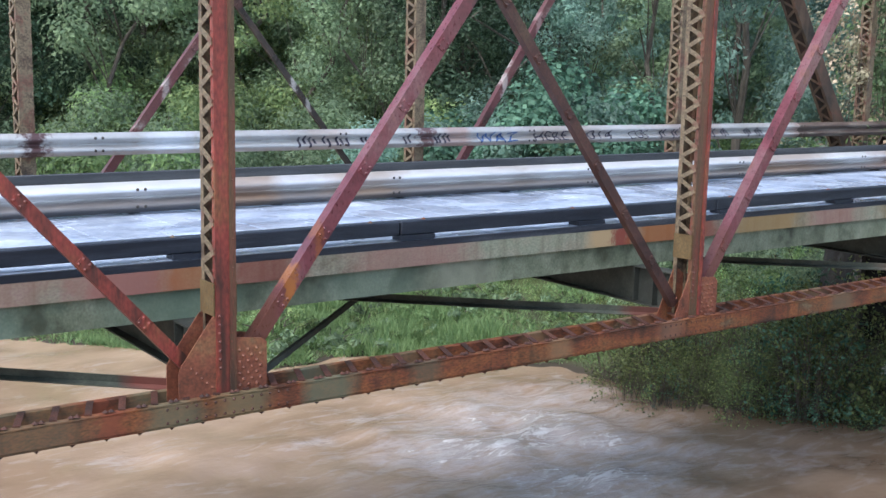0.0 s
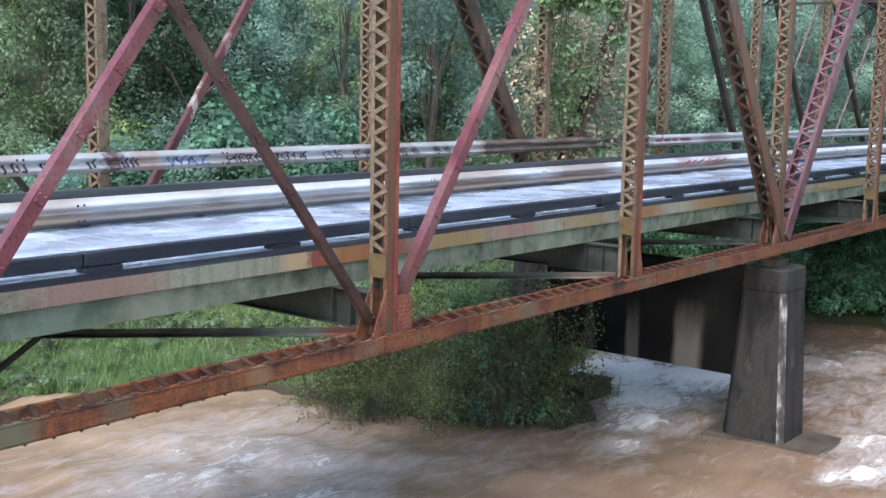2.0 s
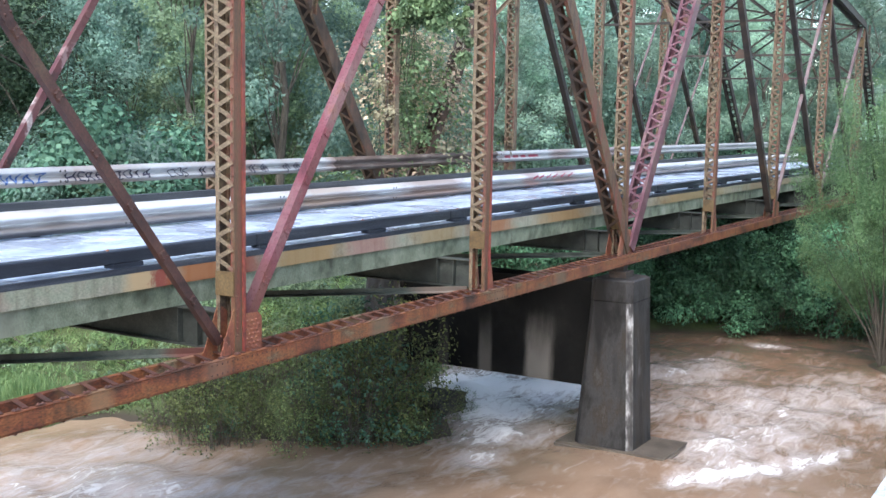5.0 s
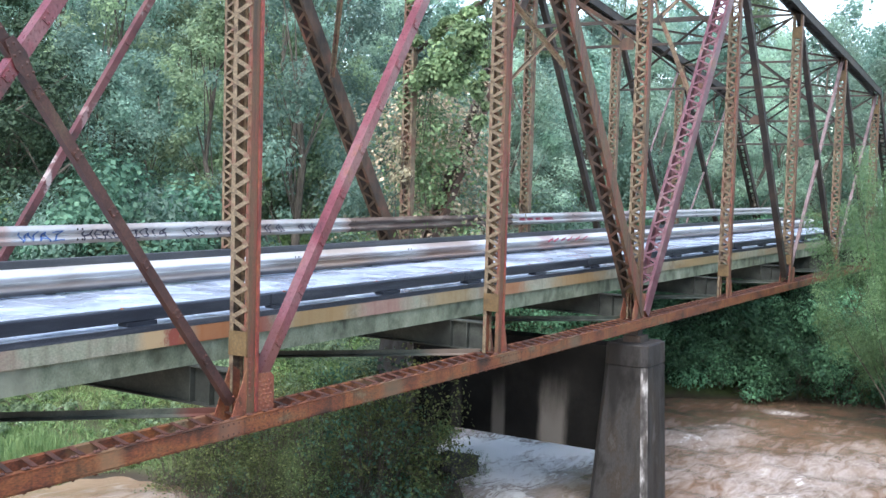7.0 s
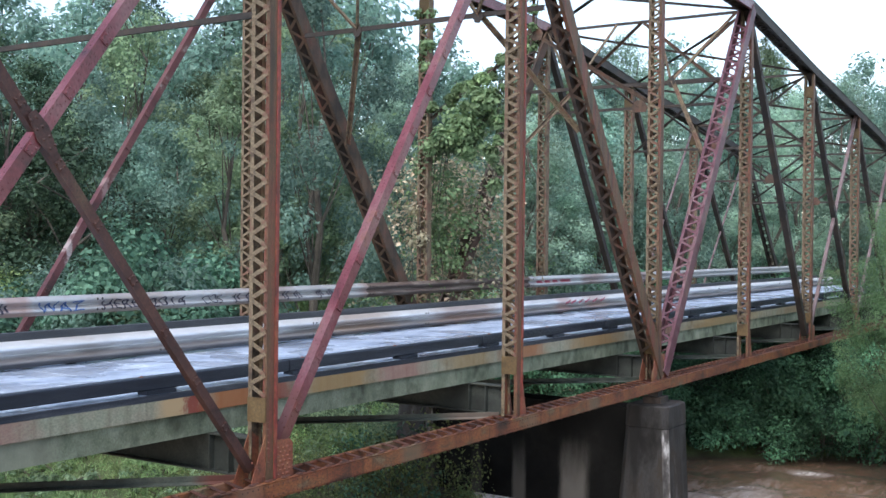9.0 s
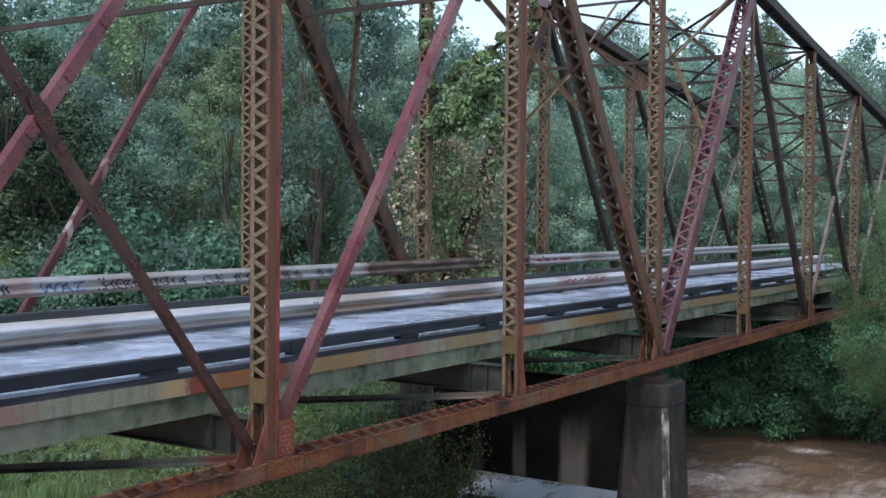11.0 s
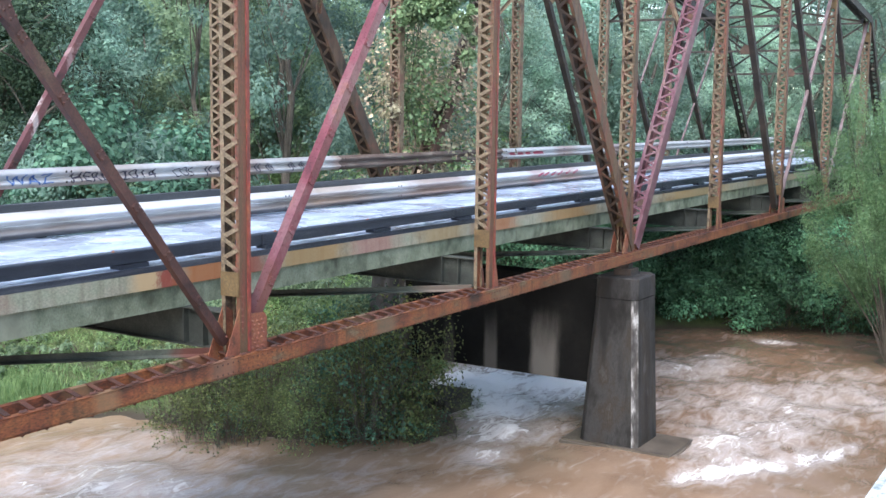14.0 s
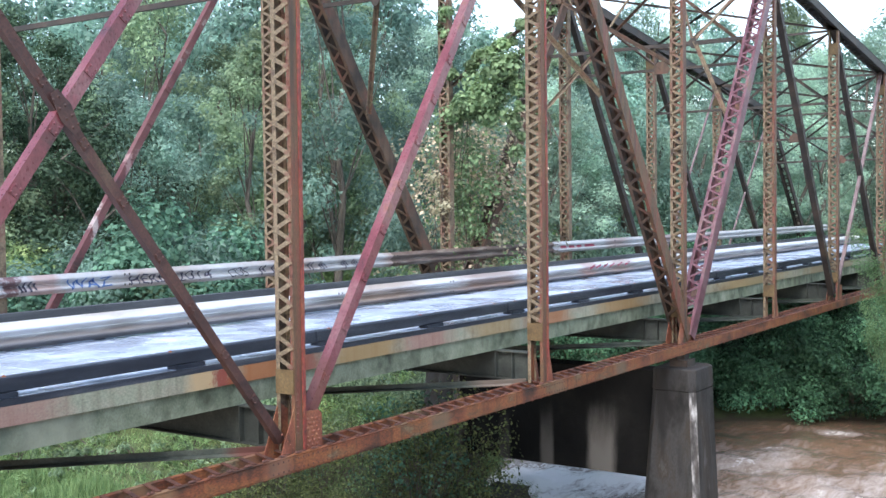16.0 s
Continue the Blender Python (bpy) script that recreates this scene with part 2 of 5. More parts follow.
def lime(m, spots):
    """Pale lime runs down a wall: spots of (place along y, half width, top z, amount), soft edged."""
    n, l = m.node_tree.nodes, m.node_tree.links
    b = n["Principled BSDF"]
    col = b.inputs["Base Color"].links[0].from_socket
    tc, sx = n.new("ShaderNodeTexCoord"), n.new("ShaderNodeSeparateXYZ")
    l.new(tc.outputs["Object"], sx.inputs[0])
    mp = n.new("ShaderNodeMapping")
    mp.inputs["Scale"].default_value = (1, 1, 0.25)
    l.new(tc.outputs["Object"], mp.inputs[0])
    wob = n.new("ShaderNodeTexNoise")
    wob.inputs["Scale"].default_value, wob.inputs["Detail"].default_value, wob.inputs["Roughness"].default_value = 3.5, 7, 0.65
    l.new(mp.outputs[0], wob.inputs[0])

    def calc(op, x, y, z=0.0):
        k = n.new("ShaderNodeMath")
        k.operation = op
        for i, v in enumerate((x, y, z)):
            if isinstance(v, float):
                k.inputs[i].default_value = v
            else:
                l.new(v, k.inputs[i])
        return k.outputs[0]

    def soft(v, lo, hi, a, c):
        r = n.new("ShaderNodeMapRange")
        r.interpolation_type = "SMOOTHSTEP"
        r.inputs[1].default_value, r.inputs[2].default_value, r.inputs[3].default_value, r.inputs[4].default_value = lo, hi, a, c
        l.new(v, r.inputs[0])
        return r.outputs[0]

    for y0, half, top, amount in spots:
        d = calc("ABSOLUTE", calc("SUBTRACT", sx.outputs[1], y0), 0.0)
        side = soft(calc("MULTIPLY_ADD", d, 1 / half, calc("MULTIPLY", wob.outputs[0], 0.6)), 0.9, 1.5, amount, 0.0)
        up = soft(calc("ADD", sx.outputs[2], wob.outputs[0]), top - 0.4, top + 0.9, 1.0, 0.0)
        mx = n.new("ShaderNodeMix")
        mx.data_type = "RGBA"
        l.new(calc("MULTIPLY", side, up), mx.inputs[0])
        l.new(col, mx.inputs[6])
        mx.inputs[7].default_value = (0.15, 0.135, 0.12, 1)
        col = mx.outputs[2]
    l.new(col, b.inputs["Base Color"])


# Concrete set far darker than real, to hold the wall's shade
STAINED = material("shade_dark_stained_concrete", [(0.0042, 0.0042, 0.0042), (0.0084, 0.00788, 0.00735), (0.0168, 0.0158, 0.0142)], 0.8, 0.8, 0.3, spec=0.12)
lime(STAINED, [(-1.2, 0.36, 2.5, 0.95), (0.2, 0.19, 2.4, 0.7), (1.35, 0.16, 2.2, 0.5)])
WHITE = material("rough_white_paint", [(0.16, 0.22, 0.24), (0.52, 0.56, 0.56), (0.66, 0.68, 0.67), (0.72, 0.73, 0.72)], 22.0, 0.85, 0.6, fine=120, grain=(0.6, 1.15))
GROUND = material("bank_soil_and_grass", [(0.055, 0.045, 0.026), (0.062, 0.08, 0.03), (0.085, 0.115, 0.038), (0.08, 0.1, 0.034)], 0.9, 0.95, 0.6, fine=14)
def muddy(m):
    """Bare wet mud low down on the banks."""
    n, l = m.node_tree.nodes, m.node_tree.links
    b = n["Principled BSDF"]
    old = b.inputs["Base Color"].links[0].from_socket
    tc, sx = n.new("ShaderNodeTexCoord"), n.new("ShaderNodeSeparateXYZ")
    l.new(tc.outputs["Object"], sx.inputs[0])
    r = n.new("ShaderNodeMapRange")
    r.inputs[1].default_value, r.inputs[2].default_value = 0.02, 0.16
    l.new(sx.outputs[2], r.inputs[0])
    mx = n.new("ShaderNodeMix")
    mx.data_type = "RGBA"
    l.new(r.outputs[0], mx.inputs[0])
    mx.inputs[6].default_value = (0.045, 0.034, 0.022, 1)
    l.new(old, mx.inputs[7])
    l.new(mx.outputs[2], b.inputs["Base Color"])


def patches(m, stops):
    """Rust and paint patches along a long member: stops of (metres along, colour, amount), with torn edges."""
    n, l = m.node_tree.nodes, m.node_tree.links
    b = n["Principled BSDF"]
    col = b.inputs["Base Color"].links[0].from_socket
    tc, sx = n.new("ShaderNodeTexCoord"), n.new("ShaderNodeSeparateXYZ")
    wob = n.new("ShaderNodeTexNoise")
    wob.inputs["Scale"].default_value, wob.inputs["Detail"].default_value, wob.inputs["Roughness"].default_value = 2.2, 7, 0.65
    l.new(tc.outputs["Object"], wob.inputs[0])
    l.new(tc.outputs["Object"], sx.inputs[0])
    chip, flake = n.new("ShaderNodeTexNoise"), n.new("ShaderNodeMapRange")
    chip.inputs["Scale"].default_value, chip.inputs["Detail"].default_value, chip.inputs["Roughness"].default_value = 11, 6, 0.7
    flake.inputs[1].default_value, flake.inputs[2].default_value, flake.inputs[3].default_value, flake.inputs[4].default_value = 0.3, 0.7, -0.1, 1.1
    l.new(tc.outputs["Object"], chip.inputs[0])
    l.new(chip.outputs[0], flake.inputs[0])
    for x0, half, colour, amount in stops:
        d = n.new("ShaderNodeMath")
        d.operation = "SUBTRACT"
        l.new(sx.outputs[0], d.inputs[0])
        d.inputs[1].default_value = x0
        e = n.new("ShaderNodeMath")
        e.operation = "ABSOLUTE"
        l.new(d.outputs[0], e.inputs[0])
        f = n.new("ShaderNodeMath")
        f.operation, f.inputs[1].default_value = "MULTIPLY_ADD", 0.7 / half
        l.new(e.outputs[0], f.inputs[0])
        l.new(flake.outputs[0] if half < 0.2 else wob.outputs[0], f.inputs[2])
        r = n.new("ShaderNodeMapRange")
        r.inputs[1].default_value, r.inputs[2].default_value, r.inputs[3].default_value, r.inputs[4].default_value = 0.85, 1.35, amount, 0.0
        l.new(f.outputs[0], r.inputs[0])
        mx = n.new("ShaderNodeMix")
        mx.data_type = "RGBA"
        l.new(r.outputs[0], mx.inputs[0])
        l.new(col, mx.inputs[6])
        mx.inputs[7].default_value = (*colour, 1)
        col = mx.outputs[2]
    l.new(col, b.inputs["Base Color"])


def browned_below(m, level, colour, fade=0.05):
    """Another colour up to a level on a rail, with a wavy edge."""
    n, l = m.node_tree.nodes, m.node_tree.links
    b = n["Principled BSDF"]
    old = b.inputs["Base Color"].links[0].from_socket
    tc, sx = n.new("ShaderNodeTexCoord"), n.new("ShaderNodeSeparateXYZ")
    l.new(tc.outputs["Object"], sx.inputs[0])
    mp = n.new("ShaderNodeMapping")
    mp.inputs["Scale"].default_value = (0.5, 1, 1)
    l.new(tc.outputs["Object"], mp.inputs[0])
    wob = n.new("ShaderNodeTexNoise")
    wob.inputs["Scale"].default_value, wob.inputs["Detail"].default_value = 1.5, 6
    l.new(mp.outputs[0], wob.inputs[0])
    s = n.new("ShaderNodeMath")
    s.operation, s.inputs[1].default_value = "MULTIPLY_ADD", 0.12
    l.new(wob.outputs[0], s.inputs[0])
    l.new(sx.outputs[2], s.inputs[2])
    r = n.new("ShaderNodeMapRange")
    r.inputs[1].default_value, r.inputs[2].default_value, r.inputs[3].default_value, r.inputs[4].default_value = level - fade + 0.06, level + fade + 0.06, 0.8, 0.0
    l.new(s.outputs[0], r.inputs[0])
    mx = n.new("ShaderNodeMix")
    mx.data_type = "RGBA"
    l.new(r.outputs[0], mx.inputs[0])
    l.new(old, mx.inputs[6])
    mx.inputs[7].default_value = (*colour, 1)
    l.new(mx.outputs[2], b.inputs["Base Color"])


browned_below(BROWNRAIL, ZC + 1.275, (0.13, 0.095, 0.075), 0.035)
patches(BROWNRAIL, [(29.0, 0.5, (0.42, 0.2, 0.15), 0.5), (31.0, 0.8, (0.4, 0.24, 0.18), 0.5), (37, 1.0, (0.36, 0.24, 0.17), 0.5), (8.6, 0.5, (0.34, 0.2, 0.11), 0.6), (10.4, 0.7, (0.38, 0.25, 0.15), 0.5), (20.0, 1.2, (0.36, 0.22, 0.13), 0.5), (24.0, 1.5, (0.3, 0.17, 0.11), 0.6)])
patches(RAIL, [(22.5, 0.6, (0.3, 0.16, 0.12), 0.6), (34, 0.8, (0.32, 0.2, 0.17), 0.6), (38, 0.6, (0.25, 0.13, 0.11), 0.6), (42, 0.9, (0.3, 0.2, 0.17), 0.6), (6.28, 0.16, (0.07, 0.014, 0.014), 0.9), (12.5, 0.17, (0.10, 0.022, 0.022), 0.85), (8.15, 0.35, (0.72, 0.76, 0.82), 0.8), (10.6, 0.4, (0.40, 0.27, 0.2), 0.4), (13.1, 0.3, (0.42, 0.2, 0.14), 0.5), (5.2, 0.5, (0.3, 0.2, 0.17), 0.6), (15.5, 1.0, (0.36, 0.26, 0.2), 0.5), (18.8, 1.0, (0.3, 0.2, 0.16), 0.6), (28.5, 1.5, (0.35, 0.22, 0.17), 0.5)])
patches(CHORD, [(4.5, 0.5, (0.12, 0.125, 0.075), 0.45), (5.15, 0.12, (0.22, 0.06, 0.03), 0.7), (5.7, 0.3, (0.13, 0.145, 0.09), 0.6), (6.4, 0.3, (0.17, 0.14, 0.075), 0.75), (7.3, 0.3, (0.12, 0.14, 0.09), 0.75), (10.2, 0.2, (0.24, 0.15, 0.08), 0.6), (8.4, 0.2, (0.13, 0.12, 0.075), 0.5), (12.0, 0.25, (0.20, 0.11, 0.07), 0.6), (15.4, 0.3, (0.16, 0.14, 0.085), 0.5), (19.0, 0.25, (0.16, 0.11, 0.065), 0.6), (21.5, 0.3, (0.15, 0.13, 0.08), 0.5)])
patches(PURPLE, [(6.65, 0.22, (0.14, 0.055, 0.03), 0.7), (6.95, 0.07, (0.36, 0.13, 0.03), 0.85), (7.25, 0.05, (0.28, 0.09, 0.03), 0.6), (12.95, 0.25, (0.14, 0.05, 0.03), 0.6)])
patches(GREEN, [(3.6, 1.3, (0.11, 0.19, 0.15), 0.75), (6.3, 0.8, (0.12, 0.185, 0.135), 0.6), (8.3, 0.7, (0.13, 0.19, 0.14), 0.55), (9.6, 0.5, (0.26, 0.27, 0.20), 0.6)])
patches(FLAKE, [(8.2, 0.05, (0.40, 0.36, 0.34), 0.6), (14.35, 0.07, (0.42, 0.37, 0.35), 0.7), (15.1, 0.06, (0.34, 0.24, 0.23), 0.5)])
patches(STRUT, [(5.85, 0.25, (0.15, 0.035, 0.026), 0.8), (12.15, 0.25, (0.13, 0.035, 0.026), 0.75), (18.3, 0.4, (0.2, 0.15, 0.12), 0.7)])
patches(FARDARK, [(10.25, 0.05, (0.5, 0.48, 0.46), 0.7), (10.5, 0.04, (0.42, 0.40, 0.38), 0.6)])
PINKISH, ORANGE, RUSTY, BUFF = (0.30, 0.125, 0.105), (0.32, 0.105, 0.025), (0.24, 0.04, 0.026), (0.46, 0.33, 0.18)
patches(FLANGE, [(4.6, 0.5, PINKISH, 0.5), (5.7, 0.6, PINKISH, 0.9), (6.3, 0.35, ORANGE, 0.7), (7.1, 0.5, RUSTY, 0.7), (8.9, 0.9, PINKISH, 0.6), (11.75, 0.25, BUFF, 0.95), (12.1, 0.18, RUSTY, 0.9), (13.0, 0.8, ORANGE, 0.85), (13.6, 0.4, RUSTY, 0.7), (15.0, 0.9, (0.30, 0.18, 0.06), 0.8),
                 (16.6, 0.7, PINKISH, 0.6), (18.6, 0.8, (0.30, 0.2, 0.08), 0.6), (20.6, 0.9, ORANGE, 0.7), (23.8, 1.4, (0.28, 0.165, 0.06), 0.8), (27.5, 0.9, RUSTY, 0.5), (32, 3.0, (0.28, 0.19, 0.08), 0.8), (40, 3.0, (0.27, 0.17, 0.08), 0.7)])
muddy(GROUND)
BARK = material("grey_brown_bark", [(0.035, 0.03, 0.025), (0.085, 0.07, 0.055), (0.13, 0.115, 0.095)], 3.0, 0.9, 0.6, stretch=(3, 3, 0.6))
LEAF_A = leaf_material("oak_leaves", (0.072, 0.11, 0.068), (0.142, 0.186, 0.112), 0.4, 0.55)
LEAF_B = leaf_material("light_green_leaves", (0.095, 0.16, 0.075), (0.18, 0.25, 0.11), 0.35, 0.55)
LEAF_C = leaf_material("yellowing_leaves", (0.12, 0.115, 0.08), (0.215, 0.19, 0.13), 0.3, 0.45)
# Blue-green, with some of the wood's haze mixed into the colour
LEAF_D = leaf_material("blue_green_leaves", (0.074, 0.13, 0.107), (0.138, 0.2, 0.163), 0.4, 0.6)
LEAF_G = leaf_material("broad_vine_leaves", (0.028, 0.068, 0.046), (0.07, 0.13, 0.088), 0.2, 0.4)
# The bridge's shade over the bushes below is put into these leaves
LEAF_E = leaf_material("leaves_dark_for_bridge_shade", (0.024, 0.034, 0.015), (0.11, 0.125, 0.048), 0.3, 0.35)
# Deep green of their own, darkened further for the shaded far shore
LEAF_F = leaf_material("deep_green_shade_toned_leaves", (0.026, 0.066, 0.04), (0.07, 0.145, 0.08), 0.35, 0.4, 0.65)
LEAF_V = leaf_material("bright_creeper_leaves", (0.075, 0.12, 0.062), (0.14, 0.19, 0.1), 0.15, 0.4)
# Paler, bluer, flatter greens that hold the distance haze in the leaf colour
LEAF_H = leaf_material("haze_paled_green_leaves", (0.13, 0.187, 0.146), (0.198, 0.265, 0.208), 0.3, 0.66, 0.3)
# Deep shade inside the wood, put into the leaf colour
LEAF_K = leaf_material("leaves_painted_in_deep_shade", (0.016, 0.032, 0.02), (0.036, 0.06, 0.035), 0.3, 0.3)
LEAF_O = leaf_material("olive_leaves", (0.058, 0.094, 0.043), (0.13, 0.162, 0.07), 0.35, 0.5)
NEEDLE = leaf_material("feathery_bright_leaves", (0.066, 0.113, 0.058), (0.108, 0.167, 0.084), 0.1, 0.6, 0.3)
GRASS = leaf_material("grass_blades", (0.068, 0.12, 0.052), (0.13, 0.18, 0.08), 0.2, 0.4, 0.35)
DRY = leaf_material("dry_vine_leaves", (0.18, 0.14, 0.1), (0.42, 0.33, 0.24))


def water_material():
    """Muddy water: brown in broad swirls, dimmed towards +x, streaks of paler froth, and torn white where the flow is
    rough or sky sheen is painted.
    """
    m = bpy.data.materials.new("muddy_river_water")
    m.use_nodes = True
    n, l = m.node_tree.nodes, m.node_tree.links
    b = n["Principled BSDF"]
    tc = n.new("ShaderNodeTexCoord")

    def noise_of(scale, detail, rough_, distort, stretch, turn):
        mp = n.new("ShaderNodeMapping")
        mp.inputs["Scale"].default_value = stretch
        mp.inputs["Rotation"].default_value = (0, 0, radians(turn))
        l.new(tc.outputs["Object"], mp.inputs[0])
        t = n.new("ShaderNodeTexNoise")
        t.inputs["Scale"].default_value, t.inputs["Detail"].default_value = scale, detail
        t.inputs["Roughness"].default_value, t.inputs["Distortion"].default_value = rough_, distort
        l.new(mp.outputs[0], t.inputs[0])
        return t.outputs[0]

    def cut(value, lo, hi, a=0.0, b_=1.0):
        r = n.new("ShaderNodeMapRange")
        r.inputs[1].default_value, r.inputs[2].default_value, r.inputs[3].default_value, r.inputs[4].default_value = lo, hi, a, b_
        l.new(value, r.inputs[0])
        return r.outputs[0]

    def math_of(op, x, y):
        k = n.new("ShaderNodeMath")
        k.operation = op
        for i, v in enumerate((x, y)):
            if isinstance(v, float):
                k.inputs[i].default_value = v
            else:
                l.new(v, k.inputs[i])
        return k.outputs[0]

    def mix(fac, x, y):
        k = n.new("ShaderNodeMix")
        k.data_type = "RGBA"
        l.new(fac, k.inputs[0])
        l.new(x, k.inputs[6])
        k.inputs[7].default_value = (*y, 1)
        return k.outputs[2]

    ramp = n.new("ShaderNodeValToRGB")
    ramp.color_ramp.elements[0].color, ramp.color_ramp.elements[1].color = (0.285, 0.188, 0.122, 1), (0.40, 0.28, 0.195, 1)
    ramp.color_ramp.elements[0].position, ramp.color_ramp.elements[1].position = 0.38, 0.64
    l.new(noise_of(0.35, 8, 0.6, 0.9, (0.8, 1.5, 1), 20), ramp.inputs[0])
    place = n.new("ShaderNodeSeparateXYZ")
    l.new(tc.outputs["Object"], place.inputs[0])
    # Brown darkened towards +x, in place of darker reflections and exposure there
    dimming = cut(math_of("ADD", place.outputs[0], math_of("MULTIPLY", noise_of(0.2, 4, 0.5, 0.5, (1, 1, 1), 0), 8.0)), 20.0, 31.0)
    brown = mix(dimming, ramp.outputs[0], (0.185, 0.118, 0.078))
    at = n.new("ShaderNodeAttribute")
    at.attribute_name = "foam_sheen"
    foam_sheen = at.outputs["Fac"]
    broad = noise_of(0.75, 5, 0.6, 0.8, (0.8, 1.4, 1), 20)
    lively = math_of("ADD", foam_sheen, math_of("MULTIPLY", math_of("SUBTRACT", broad, 0.5), 0.42))
    streaks = noise_of(1.8, 9, 0.64, 0.9, (0.7, 1.7, 1), 22)
    froth = cut(math_of("ADD", streaks, math_of("MULTIPLY", lively, 0.95)), 0.55, 0.9, 0.0, 0.8)
    torn = noise_of(3.0, 9, 0.66, 1.0, (0.75, 1.6, 1), 18)
    crest = cut(math_of("ADD", torn, lively), 0.92, 1.12, 0.0, 0.97)
    ridge = noise_of(1.1, 6, 0.55, 0.9, (0.6, 1.7, 1), 20)
    thin = cut(math_of("ABSOLUTE", math_of("SUBTRACT", ridge, 0.5), 0.0), 0.0, 0.045, 1.0, 0.0)
    wisp = math_of("MULTIPLY", thin, cut(lively, 0.15, 0.5, 0.0, 0.32))
    white = math_of("MAXIMUM", crest, wisp)
    col = mix(froth, brown, (0.47, 0.412, 0.385))
    col = mix(white, col, (0.84, 0.82, 0.80))
    l.new(col, b.inputs["Base Color"])
    l.new(cut(white, 0.0, 1.0, 0.2, 0.6), b.inputs["Roughness"])
    ripples = math_of("ADD", noise_of(1.7, 5, 0.52, 0.5, (0.8, 1.35, 1), 25), math_of("MULTIPLY", torn, 0.7))
    bp = n.new("ShaderNodeBump")
    bp.inputs["Distance"].default_value = 0.11
    l.new(cut(foam_sheen, 0.0, 0.4, 0.12, 0.5), bp.inputs["Strength"])
    l.new(ripples, bp.inputs["Height"])
    l.new(bp.outputs[0], b.inputs["Normal"])
    return m


WATER = water_material()


# ---- builders ----
def mesh_of(name, bm, mat):
    me = bpy.data.meshes.new(name)
    bmesh.ops.recalc_face_normals(bm, faces=bm.faces)
    bm.to_mesh(me)
    bm.free()
    me.materials.append(mat)
    return me


def part(name, bm, mat, parent, label=""):
    ob = new(name, mesh_of(name, bm, mat))
    ob.parent = parent
    return tagged(ob, label) if label else ob


def thing(name, label, category, group="", kind="", at=(0, 0, 0)):
    ob = new(name)
    ob.location = at
    ob.empty_display_size = 0.2
    return tagged(ob, label, category, group, kind)


def solid(name, bm, mat, label, category="", group="", kind=""):
    return tagged(new(name, mesh_of(name, bm, mat)), label, category, group, kind)


def box(bm, x0, x1, y0, y1, z0, z1):
    r = bmesh.ops.create_cube(bm, size=1)["verts"]
    bmesh.ops.scale(bm, vec=(x1 - x0, y1 - y0, z1 - z0), verts=r)
    bmesh.ops.translate(bm, vec=((x0 + x1) / 2, (y0 + y1) / 2, (z0 + z1) / 2), verts=r)
    return r


def beam(bm, a, b, w, h, side=(0, 1, 0), off=(0, 0)):
    """A bar from a to b: w wide along side, h deep across it; off shifts it along both."""
    a, b = Vector(a), Vector(b)
    d = (b - a).normalized()
    s = Vector(side)
    s = (s - d * s.dot(d)).normalized()
    u = d.cross(s)
    c = s * off[0] + u * off[1]
    vs = []
    for p in (a, b):
        for i, j in ((-1, -1), (1, -1), (1, 1), (-1, 1)):
            vs.append(bm.verts.new(p + c + s * (i * w / 2) + u * (j * h / 2)))
    for q in ((3, 2, 1, 0), (4, 5, 6, 7), (0, 1, 5, 4), (1, 2, 6, 5), (2, 3, 7, 6), (3, 0, 4, 7)):
        bm.faces.new([vs[k] for k in q])


def channel(bm, a, b, width, leg, t, side, toward):
    """A rolled channel from a to b: its web is width wide along side, its legs reach leg along toward."""
    a, b = Vector(a), Vector(b)
    d = (b - a).normalized()
    s = Vector(side)
    s = (s - d * s.dot(d)).normalized()
    n = Vector(toward)
    n = (n - d * n.dot(d) - s * n.dot(s)).normalized()
    w = width / 2
    outline = ((-w, 0), (w, 0), (w, leg), (w - t, leg), (w - t, t), (t - w, t), (t - w, leg), (-w, leg))
    ends = [[bm.verts.new(p + s * i + n * j) for i, j in outline] for p in (a, b)]
    for k in range(8):
        bm.faces.new((ends[0][k], ends[0][(k + 1) % 8], ends[1][(k + 1) % 8], ends[1][k]))
    bm.faces.new(ends[0][::-1])
    bm.faces.new(ends[1])


def rivet(bm, p, n, r=0.018):
    """A domed rivet head at p on a face whose normal is n."""
    n = Vector(n).normalized()
    s = n.orthogonal().normalized()
    u = n.cross(s)
    p = Vector(p)
    ring = [bm.verts.new(p + (s * math.cos(k * math.pi / 3) + u * math.sin(k * math.pi / 3)) * r) for k in range(6)]
    top = bm.verts.new(p + n * r * 0.75)
    for k in range(6):
        bm.faces.new((ring[k], ring[(k + 1) % 6], top))


def prism(bm, pts, y0, y1):
    """A plate with the outline pts in x and z, from y0 to y1."""
    a = [bm.verts.new((x, y0, z)) for x, z in pts]
    b = [bm.verts.new((x, y1, z)) for x, z in pts]
    bm.faces.new(a)
    bm.faces.new(b[::-1])
    for i in range(len(pts)):
        j = (i + 1) % len(pts)
        bm.faces.new((a[j], a[i], b[i], b[j]))

# ---- ground and river ----
BANK = [(-60, 46), (-20, 34), (2, 27), (9.4, 20.4), (11.6, 18.3), (13.9, 14.2), (16.6, 14.3), (18.2, 11.3), (20.2, 10.6), (20.0, 8.5), (20.7, 6.5), (21.6, 5.0), (22.2, 3.7), (23.4, 3.4), (25.1, 4.4), (25.9, 7.6), (28.5, 9.6), (36, 12.5), (39, 24), (41, 40), (42, 400), (-60, 400)]
